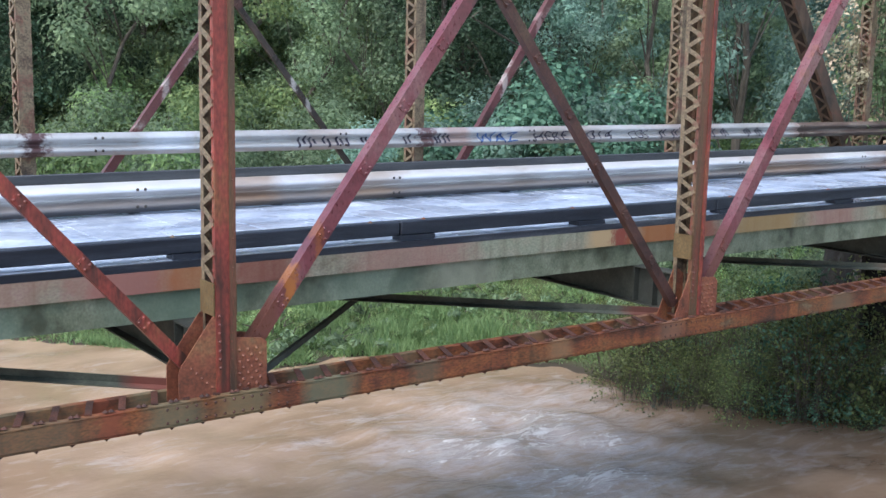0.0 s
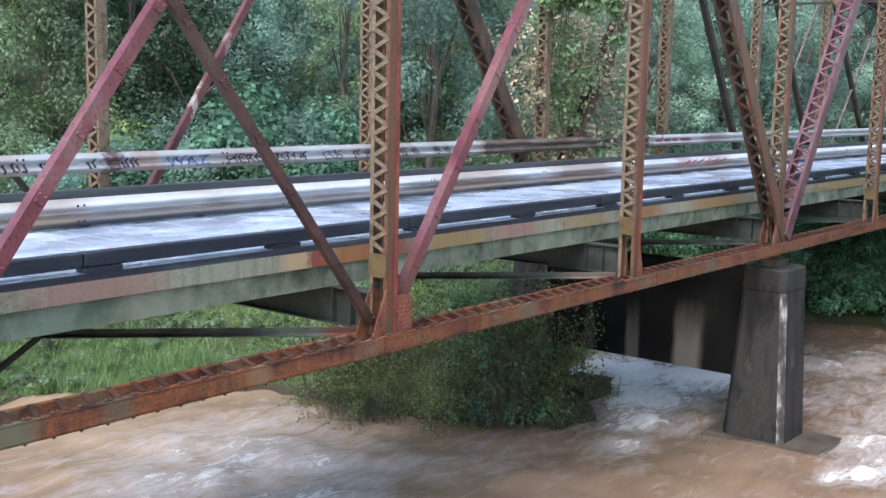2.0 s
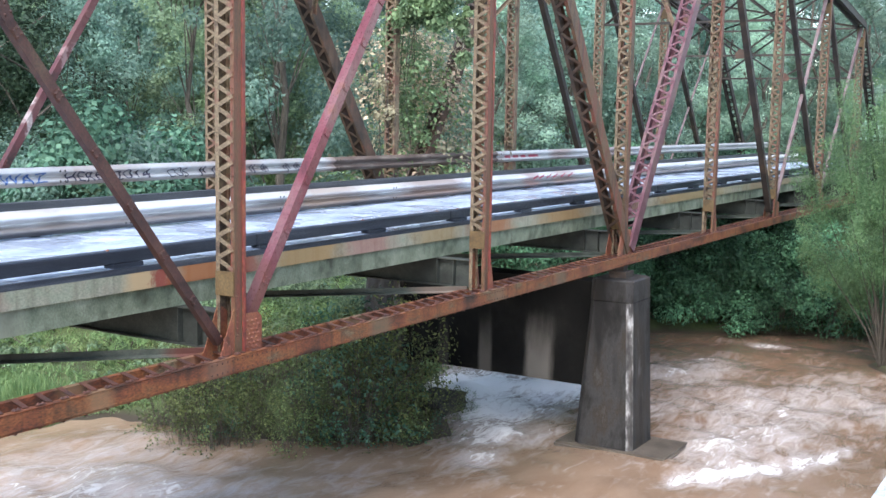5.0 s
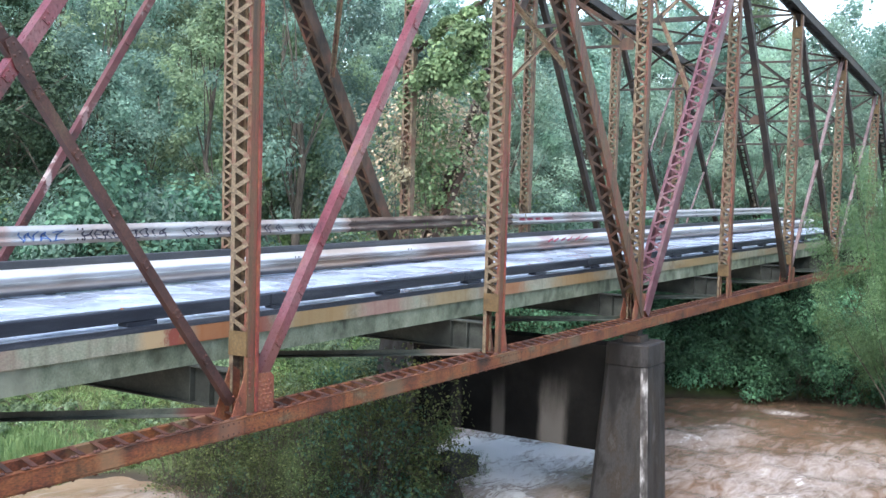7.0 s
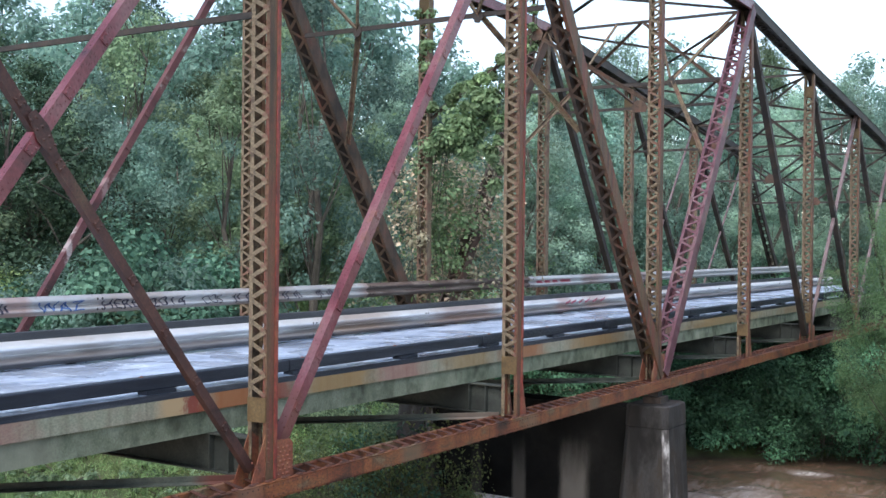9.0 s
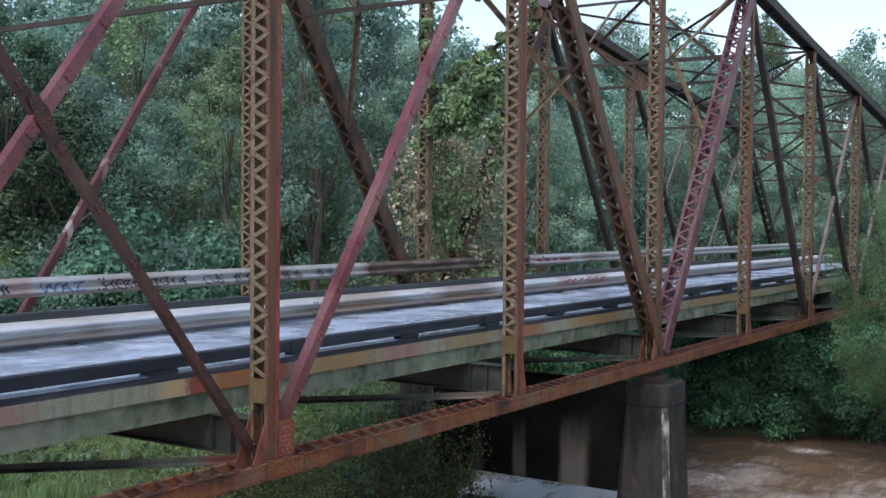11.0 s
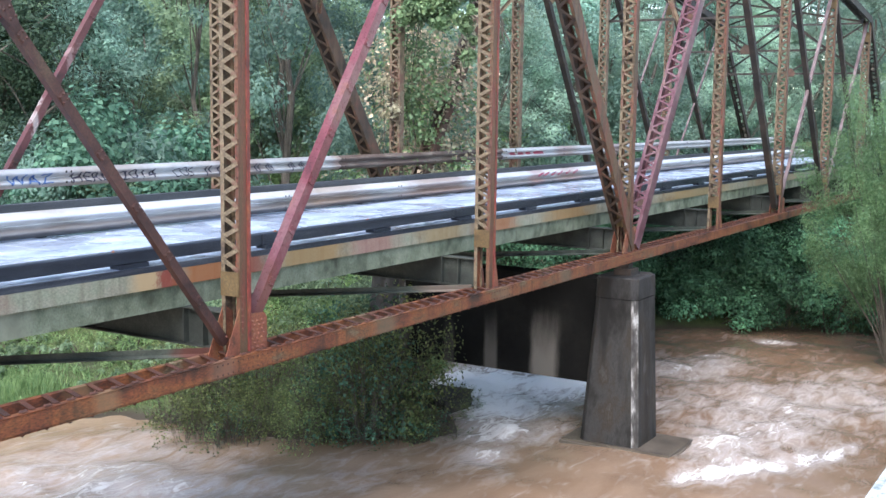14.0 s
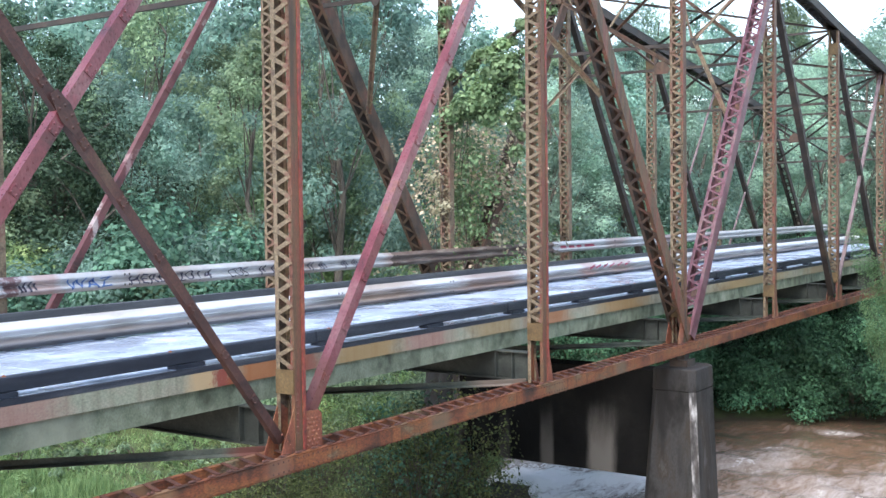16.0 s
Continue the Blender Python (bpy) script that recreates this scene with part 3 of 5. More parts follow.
SHORE = [(44, 400), (42, 40), (39, 14), (37.7, 4.4), (40.4, 0.2), (41.0, -2.6), (38.6, -3.2), (36.4, -3.3), (35.2, -4.4), (36.0, -8), (60, -20), (90, -60), (120, -400), (500, -400), (500, 400)]
REAR = [(-400, -60), (-80, -50), (-10, -40), (30, -45), (80, -80), (110, -400), (-400, -400)]
LEFT = [(-60, 400), (-60, 46), (-75, 10), (-80, -50), (-400, -60), (-400, 400)]


def reach(poly, X, Y):
    """Signed distance to an outline: positive inside."""
    d = np.full(X.shape, 1e9)
    inside = np.zeros(X.shape, bool)
    for i in range(len(poly)):
        (x0, y0), (x1, y1) = poly[i], poly[(i + 1) % len(poly)]
        ex, ey = x1 - x0, y1 - y0
        t = np.clip(((X - x0) * ex + (Y - y0) * ey) / (ex * ex + ey * ey), 0, 1)
        d = np.minimum(d, np.hypot(X - x0 - t * ex, Y - y0 - t * ey))
        cross = ((y0 > Y) != (y1 > Y)) & (X < (x1 - x0) * (Y - y0) / (y1 - y0 + 1e-12) + x0)
        inside ^= cross
    return np.where(inside, d, -d)


def land(X, Y):
    """Height of the ground over the water."""
    h = np.full(X.shape, -1.6)
    for poly, rise, top in ((BANK, 0.20, 2.6), (SHORE, 0.45, 4.5), (REAR, 0.4, 4.0), (LEFT, 0.3, 3.0)):
        r = reach(poly, X, Y)
        h = np.maximum(h, np.where(r > 0, top * (1 - np.exp(-r * rise / top)) + 0.02 * np.clip(r, 0, 150), np.maximum(r * 0.5, -1.6)))
    bumps = 0.12 * np.sin(X * 1.3 + 2 * np.sin(Y * 0.7)) * np.sin(Y * 1.1 + np.sin(X * 0.6)) + 0.06 * np.sin(X * 3.7 + Y * 2.9)
    return h + bumps * np.clip((h + 1.6) / 2, 0, 1)


def height(x, y):
    return float(land(np.array([float(x)]), np.array([float(y)]))[0])


def lines(fine0, fine1, step, far):
    f = np.arange(fine0, fine1 + 1e-6, step)
    g = np.array([4, 10, 20, 40, 80, 160, 320, 700, 1500])
    g = g[g < far]
    return np.concatenate([fine0 - g[::-1], f, fine1 + g])


def sheet(name, xs, ys, zf, mat, label, category):
    X, Y = np.meshgrid(xs, ys)
    Z = zf(X, Y)
    nx, ny = len(xs), len(ys)
    V = np.stack([X.ravel(), Y.ravel(), Z.ravel()], 1)
    i = np.arange(nx * ny).reshape(ny, nx)
    F = np.stack([i[:-1, :-1], i[:-1, 1:], i[1:, 1:], i[1:, :-1]], -1).reshape(-1, 4)
    me = bpy.data.meshes.new(name)
    me.from_pydata(V.tolist(), [], F.tolist())
    me.polygons.foreach_set("use_smooth", [True] * len(F))
    me.materials.append(mat)
    return tagged(new(name, me), label, category, kind="structure")


sheet("ground", lines(-10, 60, 0.6, 2000), lines(-20, 60, 0.6, 2000), land, GROUND, "grassy soil river banks with rough green grass", "ground")

# White water; the first patches also paint in sky on the ripples
RAPIDS_AND_SHEEN = [(16.4, 7.6, 3.2, 2.4, 0.40), (14.6, 7.0, 2.2, 1.8, 0.38), (15.4, 4.8, 2.6, 1.7, 0.40), (17.2, 5.9, 1.2, 1.1, 0.38), (13.6, 7.6, 0.6, 0.45, 0.36), (12.3, 9.0, 0.7, 0.22, 0.30), (14.2, 9.7, 1.0, 0.3, 0.30), (8.9, 10.2, 0.8, 0.6, 0.14),
          (23.4, -2.0, 0.55, 0.4, 0.6), (23.9, -2.45, 0.75, 0.45, 0.68), (24.6, -2.9, 0.9, 0.45, 0.62), (25.2, -3.35, 0.9, 0.42, 0.58), (25.8, -3.8, 0.9, 0.4, 0.56), (26.5, -4.2, 0.9, 0.3, 0.62), (27.2, -4.4, 0.7, 0.25, 0.42),
          (25.6, -2.1, 1.9, 1.2, 0.42), (27.6, -2.2, 2.4, 1.6, 0.40), (29.8, -1.8, 3.0, 2.4, 0.33), (32.6, 1.0, 2.6, 1.8, 0.32), (31.5, -3.4, 3.4, 2.2, 0.3), (28.0, 0.6, 1.4, 1.0, 0.36), (37.9, 0.2, 0.32, 0.9, 0.46), (34.6, 1.2, 0.35, 0.9, 0.34), (33.0, 1.7, 0.4, 0.8, 0.34),
          # Whiteness left of the pier also stands in for the sky's sheen
          (27.6, 5.2, 2.6, 2.2, 0.8), (29.2, 3.6, 2.4, 2.2, 0.78), (26.0, 3.6, 2.0, 1.4, 0.72), (23.9, 2.7, 1.7, 1.1, 0.52), (24.8, 1.6, 0.9, 0.5, 0.34), (22.2, 2.0, 1.3, 0.6, 0.36), (17.4, 7.2, 1.0, 0.8, 0.3), (19.6, 3.4, 2.0, 0.9, 0.16), (45.2, -0.9, 2.0, 0.6, 0.4)]


def rough(X, Y):
    f = np.zeros(X.shape)
    for x, y, a, b, s in RAPIDS_AND_SHEEN:
        f = np.maximum(f, s * np.exp(-((X - x) / a) ** 2 - ((Y - y) / b) ** 2))
    return f


def waves(X, Y):
    near = np.exp(-(np.maximum(0, np.abs(X - 22) - 25) / 8) ** 2 - (np.maximum(0, np.abs(Y - 4) - 18) / 8) ** 2)
    w = 0
    for k, (a, kx, ky, p) in enumerate([(0.035, 0.9, 1.7, 0.3), (0.03, -1.3, 2.2, 1.1), (0.022, 2.4, 1.2, 2.0), (0.018, -2.9, 3.1, 0.7), (0.012, 4.1, 3.7, 1.9), (0.010, -4.6, 5.2, 0.2)]):
        w = w + a * np.sin(kx * X + ky * Y + p + 0.9 * np.sin(0.7 * ky * X - 0.6 * kx * Y + k))
    return w * near * (0.45 + 2.2 * rough(X, Y))


river = sheet("water", lines(0, 48, 0.16, 500), lines(-9, 26, 0.16, 500), waves, WATER, "fast muddy brown river in flood with white rapids", "river")
vx = np.empty(len(river.data.vertices) * 3)
river.data.vertices.foreach_get("co", vx)
vx = vx.reshape(-1, 3)
att = river.data.attributes.new("foam_sheen", "FLOAT", "POINT")
att.data.foreach_set("value", rough(vx[:, 0], vx[:, 1]) + 0.35 * np.clip(vx[:, 2], -0.1, 0.2))


# ---- trusses ----
def stuff(ob):
    return tagged(ob, kind="stuff")


def post(parent, i, y, mat_web, mat_lace, single):
    """A laced upright at station i: two channels held together by zigzag bars."""
    x, z0, z1 = i * P, ZC - 0.02, ZC + TOPS[i] - 0.1
    bm = bmesh.new()
    channel(bm, (x, y - 0.15, z0), (x, y - 0.15, z1), 0.19, 0.06, 0.011, (1, 0, 0), (0, 1, 0))
    ob = part("vertical_post", bm, mat_web, parent)
    bm = bmesh.new()
    channel(bm, (x, y + 0.15, z0), (x, y + 0.15, z1), 0.19, 0.06, 0.011, (1, 0, 0), (0, -1, 0))
    part("inner_channel", bm, mat_lace, ob)
    if single:
        bm = bmesh.new()
        for z in np.arange(z0 + 0.75, z1, 0.131):
            rivet(bm, (x + 0.095, y - 0.125, z), (1, 0, 0), 0.016)
            rivet(bm, (x - 0.107, y - 0.125, z), (-1, 0, 0), 0.014)
        for z in np.arange(z0 + 0.25, z0 + 0.8, 0.08):
            for sx in (-1, 1):
                rivet(bm, (x + sx * 0.055, y - 0.15, z), (0, -1, 0), 0.019)
        stuff(part("rivets", bm, mat_web, ob))
        bm = bmesh.new()
        box(bm, x + 0.038, x + 0.1, y - 0.159, y - 0.151, z0, z1)
        for z in np.arange(z0 + 0.9, z1, 0.262):
            rivet(bm, (x + 0.07, y - 0.159, z), (0, -1, 0), 0.012)
        part("edge_strip", bm, RUSTPOST if i == 1 else RED, ob, "riveted edge strip of another colour")
    step = 0.131
    start = z0 + (1.05 if i in (1, 2, 3) else 0.9)
    n = int((z1 - 0.75 - start) / step)
    if single:
        bm = bmesh.new()
        beam(bm, (0, -0.13, 0), (0, 0.13, step), 0.054, 0.010, (0, 1, -1))
        up = mesh_of("lacing_bar", bm, mat_lace)
        bm = bmesh.new()
        beam(bm, (0, 0.13, 0), (0, -0.13, step), 0.054, 0.010, (0, 1, 1))
        down = mesh_of("lacing_bar", bm, mat_lace)
        for k in range(n):
            bar = new("lacing_bar", up if k % 2 == 0 else down)
            bar.location = (x - 0.101, y, start + k * step)
            bar.parent = ob
    bm = bmesh.new()
    for sx in ((1,) if single else (-1, 1)):
        for k in range(n):
            s = 1 if k % 2 == 0 else -1
            beam(bm, (x + sx * 0.101, y - s * 0.13, start + k * step), (x + sx * 0.101, y + s * 0.13, start + (k + 1) * step), 0.046, 0.010, (0, 1, -s))
    stuff(part("lacing", bm, mat_lace, ob))
    for sx in (-1, 1):
        for a, b in ((start - 0.32, start - 0.02), (z1 - 0.75, z1 - 0.4)):
            bm = bmesh.new()
            box(bm, x + sx * 0.107 - 0.006, x + sx * 0.107 + 0.006, y - 0.145, y + 0.145, a, b)
            part("batten_plate", bm, PLATE, ob)
    return ob


def laced(parent, name, a, b, y, width, gap, mat, mat_lace, bar=0.05, step=0.2, faces=(-1, 1), plate=0, inner=None):
    """A sloping member of two channels, width deep in the truss's plane, gap apart across it, laced or plated on its upper and lower faces."""
    a, b = Vector((a[0], y, a[1])), Vector((b[0], y, b[1]))
    d = (b - a).normalized()
    u = Vector((0, 1, 0)).cross(d)
    o = Vector((0, gap / 2, 0))
    bm = bmesh.new()
    channel(bm, a - o, b - o, width, 0.07, 0.012, u, (0, 1, 0))
    ob = part(name, bm, mat, parent)
    bm = bmesh.new()
    channel(bm, a + o, b + o, width, 0.07, 0.012, u, (0, -1, 0))
    part("inner_channel", bm, inner or mat_lace, ob)
    bm = bmesh.new()
    n = int((b - a).length / step)
    e = Vector((0, gap / 2 - 0.02, 0))
    for f in faces:
        c = u * (f * (width / 2 + 0.006))
        for k in range(3, n - 3):
            s = 1 if k % 2 == 0 else -1
            p, q = a + d * (k * step), a + d * ((k + 1) * step)
            beam(bm, p + c - s * e, q + c + s * e, bar, 0.01, (q - p + 2 * s * e).cross(u))
    stuff(part("lacing", bm, mat_lace, ob))
    if plate:
        bm = bmesh.new()
        c = u * (plate * (width / 2 + 0.007))
        beam(bm, a + c, b + c, gap + 0.02, 0.014, (0, 1, 0))
        part("cover_plate", bm, mat_lace, ob)
    return ob


def strap(parent, a, b, y, width, mat, spread=0.15, every=0.75):
    """A slender diagonal of two angles back to back with riveted batten plates at even steps."""
    a, b = Vector((a[0], y, a[1])), Vector((b[0], y, b[1]))
    d = (b - a).normalized()
    u = Vector((0, 1, 0)).cross(d)
    o = Vector((0, spread / 2, 0))
    bm = bmesh.new()
    channel(bm, a - o, b - o, width, spread * 0.5, 0.012, u, (0, 1, 0))
    ob = part("diagonal", bm, mat, parent)
    bm = bmesh.new()
    channel(bm, a + o, b + o, width, spread * 0.498, 0.012, u, (0, -1, 0))
    part("inner_angle", bm, mat, ob)
    for k in range(1, int((b - a).length / every)):
        bm = bmesh.new()
        p = a + d * (k * every) - o - Vector((0, 0.006, 0))
        beam(bm, p - d * 0.06, p + d * 0.06, width * 0.74, 0.010, u)
        for i in (-1, 1):
            for j in (-1, 1):
                rivet(bm, p + Vector((0, -0.005, 0)) + u * (i * width * 0.24) + d * (j * 0.036), (0, -1, 0), 0.018)
        part("batten_plate", bm, mat, ob)
    return ob


def truss(y, label, near):
    t = thing("steel_truss", label, "truss", "trusses of the bridge")
    s0, s1 = 0, 9
    # bottom chord: two channels with zigzag bars above and below
    xa, xb = s0 * P - 3, s1 * P
    bm = bmesh.new()
    channel(bm, (xa, y - 0.16, ZC - 0.105), (xb, y - 0.16, ZC - 0.105), 0.21, 0.08, 0.014, (0, 0, 1), (0, -1, 0))
    bm.verts.ensure_lookup_table()
    chord = part("bottom_chord", bm, CHORD, t, "rust-red riveted bottom chord")
    bm = bmesh.new()
    channel(bm, (xa, y + 0.16, ZC - 0.105), (xb, y + 0.16, ZC - 0.105), 0.21, 0.08, 0.014, (0, 0, 1), (0, 1, 0))
    part("inner_channel", bm, CHORD, chord)
    bm = bmesh.new()
    box(bm, xa, xb, y - 0.246, y - 0.236, ZC - 0.19, ZC - 0.02)
    part("side_plate", bm, CHORD, chord)
    bm = bmesh.new()
    x, k = xa, 0
    while x < xb:
        sgn = 1 if k % 2 else -1
        for z in ((ZC + 0.007, ZC - 0.217) if sgn > 0 else (ZC - 0.217,)):
            beam(bm, (x, y - sgn * 0.19, z), (x + 0.145, y + sgn * 0.19, z), 0.06, 0.012, (1, 0, 0))
        x += 0.145
        k += 1
    stuff(part("lacing", bm, LACE, chord))
    if near:
        bm = bmesh.new()
        x = xa
        while x < 5.5 * P:
            for dx in (0, 0.05):
                rivet(bm, (x + dx, y - 0.20, ZC + 0.012), (0, 0, 1), 0.032)
            rivet(bm, (x, y - 0.21, ZC - 0.222), (0, 0, -1), 0.026)
            x += 0.29
        for i in (1, 2, 3, 4):
            for dx in np.arange(-0.6, 0.65, 0.09):
                for z in (ZC - 0.045, ZC - 0.165):
                    rivet(bm, (i * P + dx, y - 0.246, z), (0, -1, 0), 0.015)
        stuff(part("rivets", bm, LACE, chord))
    # top chord: two channels under a cover plate, laced below, panel by panel
    laced(t, "end_post", (8 * P, ZC + TOPS[8]), (9 * P, ZC + 0.1), y, 0.26, 0.36, DARK, DARK, 0.05, 0.22, (-1, 1))
    for i in range(s0, s1 - 1):
        a, b = (i * P, ZC + TOPS[i]), ((i + 1) * P, ZC + TOPS[i + 1])
        laced(t, "top_chord", a, b, y, 0.24, 0.36, PURPLE if i < 5 else DARK, DARK, 0.05, 0.2, (1,), -1)
    # uprights
    for i in range(1, s1):
        web = RED if near and i == 1 else RUSTPOST if near else TAN
        post(t, i, y, web, TAN, near and i in (1, 2, 3))
    # diagonals
    def B(i, dx=0.0, dz=0.2):
        return (i * P + dx, ZC + dz)

    def T(i, dx=0.0, dz=-0.05):
        return (i * P + dx, ZC + TOPS[i] + dz)

    strap(t, B(1, -0.22, 0.15), T(0), y, 0.115 if near else 0.10, RED if near else FLAKE, 0.10)
    strap(t, B(1, 0.165, 0.17), T(2), y, 0.142 if near else 0.12, PURPLE if near else FLAKE, 0.13 if near else 0.10)
    strap(t, B(2, -0.22, 0.15), T(1), y, 0.115 if near else 0.085, DUSK if near else FARDARK, 0.09 if near else 0.06)
    strap(t, B(2, 0.161, 0.20), T(3), y, 0.15 if near else 0.13, PURPLE if near else FLAKE, 0.14 if near else 0.11)
    laced(t, "diagonal", B(4, 0.2, 0.1), T(3, 0.26), y, 0.31, 0.34, RUSTPOST if near else BROWN, BROWN, 0.06, 0.24, (-1, 1), 0, BROWN)
    laced(t, "diagonal", B(4, 0.28, 0.1), T(5), y, 0.29, 0.40, PLUM if near else BROWN, PLUM if near else BROWN, 0.05, 0.2)
    strap(t, B(6, -0.22), T(5), y, 0.19, DARK, 0.17)
    strap(t, B(6, 0.25), T(7), y, 0.10 if near else 0.07, FADED, 0.10 if near else 0.06)
    strap(t, B(7, -0.22), T(6), y, 0.18, DARK, 0.16)
    strap(t, B(8, -0.22), T(7), y, 0.18, DARK, 0.16)
    strap(t, B(7, 0.25), T(8), y, 0.10 if near else 0.07, FADED, 0.10 if near else 0.06)
    # splice plate where the two straps cross
    bm = bmesh.new()
    cx, cz = 9.22, ZC + 3.95
    prism(bm, [(cx - 0.17, cz + 0.16), (cx - 0.09, cz + 0.22), (cx + 0.06, cz + 0.08), (cx + 0.17, cz - 0.16), (cx + 0.09, cz - 0.22), (cx - 0.06, cz - 0.09)], y - 0.088, y - 0.076)
    for k in (-0.11, -0.04, 0.04, 0.11):
        for o in (-0.03, 0.03):
            rivet(bm, (cx + k + o, y - 0.088, cz - 1.15 * k + o * 0.6), (0, -1, 0), 0.02)
    part("splice_plate", bm, DUSK, t)
    # gusset plates at the lower joints, between the channels of the chord
    for i in range(1, s1):
        x = i * P
        if i == 4:
            pts = [(x - 0.40, ZC - 0.2), (x + 0.5, ZC - 0.2), (x + 0.5, ZC + 0.1), (x + 0.3, ZC + 0.55), (x - 0.2, ZC + 0.55), (x - 0.40, ZC + 0.1)]
        elif i in (3, 5):
            pts = [(x - 0.10, ZC - 0.2), (x + 0.25, ZC - 0.2), (x + 0.25, ZC + 0.05), (x + 0.11, ZC + 0.62), (x - 0.02, ZC + 0.62)]
        elif i == 1:
            pts = [(x - 0.45, ZC - 0.2), (x + 0.41, ZC - 0.2), (x + 0.41, ZC + 0.42), (x + 0.36, ZC + 0.46), (x + 0.10, ZC + 0.50), (x - 0.06, ZC + 0.74), (x - 0.13, ZC + 0.70), (x - 0.42, ZC + 0.30), (x - 0.45, ZC + 0.24)]
        else:
            pts = [(x - 0.44, ZC - 0.2), (x + 0.41, ZC - 0.2), (x + 0.41, ZC + 0.40), (x + 0.36, ZC + 0.46), (x + 0.10, ZC + 0.48), (x - 0.08, ZC + 0.60)]
        for f in (-1, 1):
            bm = bmesh.new()
            prism(bm, pts, y + f * 0.138 - 0.005, y + f * 0.138 + 0.005)
            g = part("gusset_plate", bm, GUSSET, t)
            if f < 0 and near and i < 3:
                bm = bmesh.new()
                for a in range(3):
                    for c in range(7):
                        rivet(bm, (x + 0.14 + 0.085 * a + 0.035 * (c % 2), y - 0.143, ZC + 0.04 + 0.055 * c), (0, -1, 0), 0.021)
                for c in range(5):
                    rivet(bm, (x - 0.13 - 0.05 * c, y - 0.143, ZC + 0.06 + 0.05 * c), (0, -1, 0), 0.016)
                stuff(part("rivets", bm, GUSSET, g))
    return t


truss(YN, "rusty red riveted steel truss with laced uprights", True)
truss(YF, "rusty brown riveted steel truss beyond the roadway", False)


# ---- bracing across the bridge ----
def angle(bm, a, b, w=0.08, t=0.012):
    """An angle bar: two thin legs at right angles."""
    beam(bm, a, b, w, t, (1, 0, 0.2))
    beam(bm, a, b, t, w, (1, 0, 0.2), (w / 2, w / 2))


MID = (YN + YF) / 2
SWAY = {1: 5.15, 2: 5.72, 5: 6.75, 6: 6.1, 7: 5.4, 8: 4.8}
for i in range(1, 9):
    x, top = i * P, TOPS[i] - 0.1
    f = thing("sway_frame", "dark rusty steel cross bracing joining both trusses overhead", "bracing", "overhead cross frames")
    levels = [top] + ([SWAY[i]] if i in SWAY else [])
    for z in levels:
        bm = bmesh.new()
        channel(bm, (x, YN + 0.16, ZC + z), (x, YF - 0.16, ZC + z), 0.075, 0.05, 0.01, (0, 0, 1), (1, 0, 0))
        part("cross_strut", bm, DARK, f)
    if i == 4:
        ends = [(MID, 7.75, YN + 0.16, 6.0), (MID, 7.75, YF - 0.16, 6.0), (MID, 7.75, MID, top)]
    elif i in (5, 6, 7, 8):
        ends = [(MID, SWAY[i], YN + 0.16, top - 0.1), (MID, SWAY[i], YF - 0.16, top - 0.1), (MID, top, YN + 0.16, SWAY[i]), (MID, top, YF - 0.16, SWAY[i])]
    else:
        ends = []
    for y0, z0, y1, z1 in ends:
        bm = bmesh.new()
        angle(bm, (x, y0, ZC + z0), (x, y1, ZC + z1), 0.07)
        part("brace", bm, DARK if i > 5 else BROWN, f)
    if ends:
        bm = bmesh.new()
        z = ZC + ends[0][1]
        prism(bm, [(-0.2, -0.12), (0.2, -0.12), (0.24, 0.05), (0.1, 0.22), (-0.1, 0.22), (-0.24, 0.05)], -0.008, 0.008)
        bmesh.ops.rotate(bm, verts=bm.verts, matrix=Matrix.Rotation(radians(90), 3, "Z"))
        bmesh.ops.translate(bm, verts=bm.verts, vec=(x - 0.02, MID, z))
        part("gusset_plate", bm, BROWN, f)
for x, s in ((20.15, 1), (30.0, -1)):
    f = thing("portal_frame", "rusty steel portal strut with knee braces between sloping posts", "bracing", "portal frames")
    z = ZC + 7.22
    bm = bmesh.new()
    channel(bm, (x, YN + 0.2, z), (x, YF - 0.2, z), 0.09, 0.05, 0.01, (0, 0, 1), (1, 0, 0))
    part("cross_strut", bm, DARK, f)
    for y0, y1, yt in ((1.75, YN + 0.2, YN + 0.2), (4.6, YF - 0.2, YF - 0.2)):
        bm = bmesh.new()
        angle(bm, (x, y0, z), (x + s * 1.45, y1, z - 2.15), 0.08)
        part("knee_brace", bm, TAN, f)
        bm = bmesh.new()
        angle(bm, (x, y0, z), (x - s * 1.05, y0 + (y0 - y1) * 0.6, ZC + 9.1), 0.07)
        part("brace", bm, TAN, f)
        bm = bmesh.new()
        angle(bm, (x, y0, z), (x - s * 1.05, yt, ZC + 9.1), 0.07)
        part("brace", bm, TAN, f)
        bm = bmesh.new()
        prism(bm, [(-0.12, -0.06), (-0.03, -0.16), (0.06, -0.14), (0.13, 0.0), (0.07, 0.12), (-0.06, 0.12)], -0.008, 0.008)
        bmesh.ops.rotate(bm, verts=bm.verts, matrix=Matrix.Rotation(radians(90), 3, "Z"))
        bmesh.ops.translate(bm, verts=bm.verts, vec=(x - 0.012, y0, z))
        part("gusset_plate", bm, DARK, f)
for i in range(1, 8):
    f = thing("lateral_brace", "thin rusty steel rods crossing between the top chords", "bracing", "overhead lateral rods")
    for a, b in ((YN, YF), (YF, YN)):
        bm = bmesh.new()
        angle(bm, (i * P, a, ZC + TOPS[i] - 0.1), ((i + 1) * P, b, ZC + TOPS[i + 1] - 0.1), 0.06)
        part("rod", bm, DARK, f)
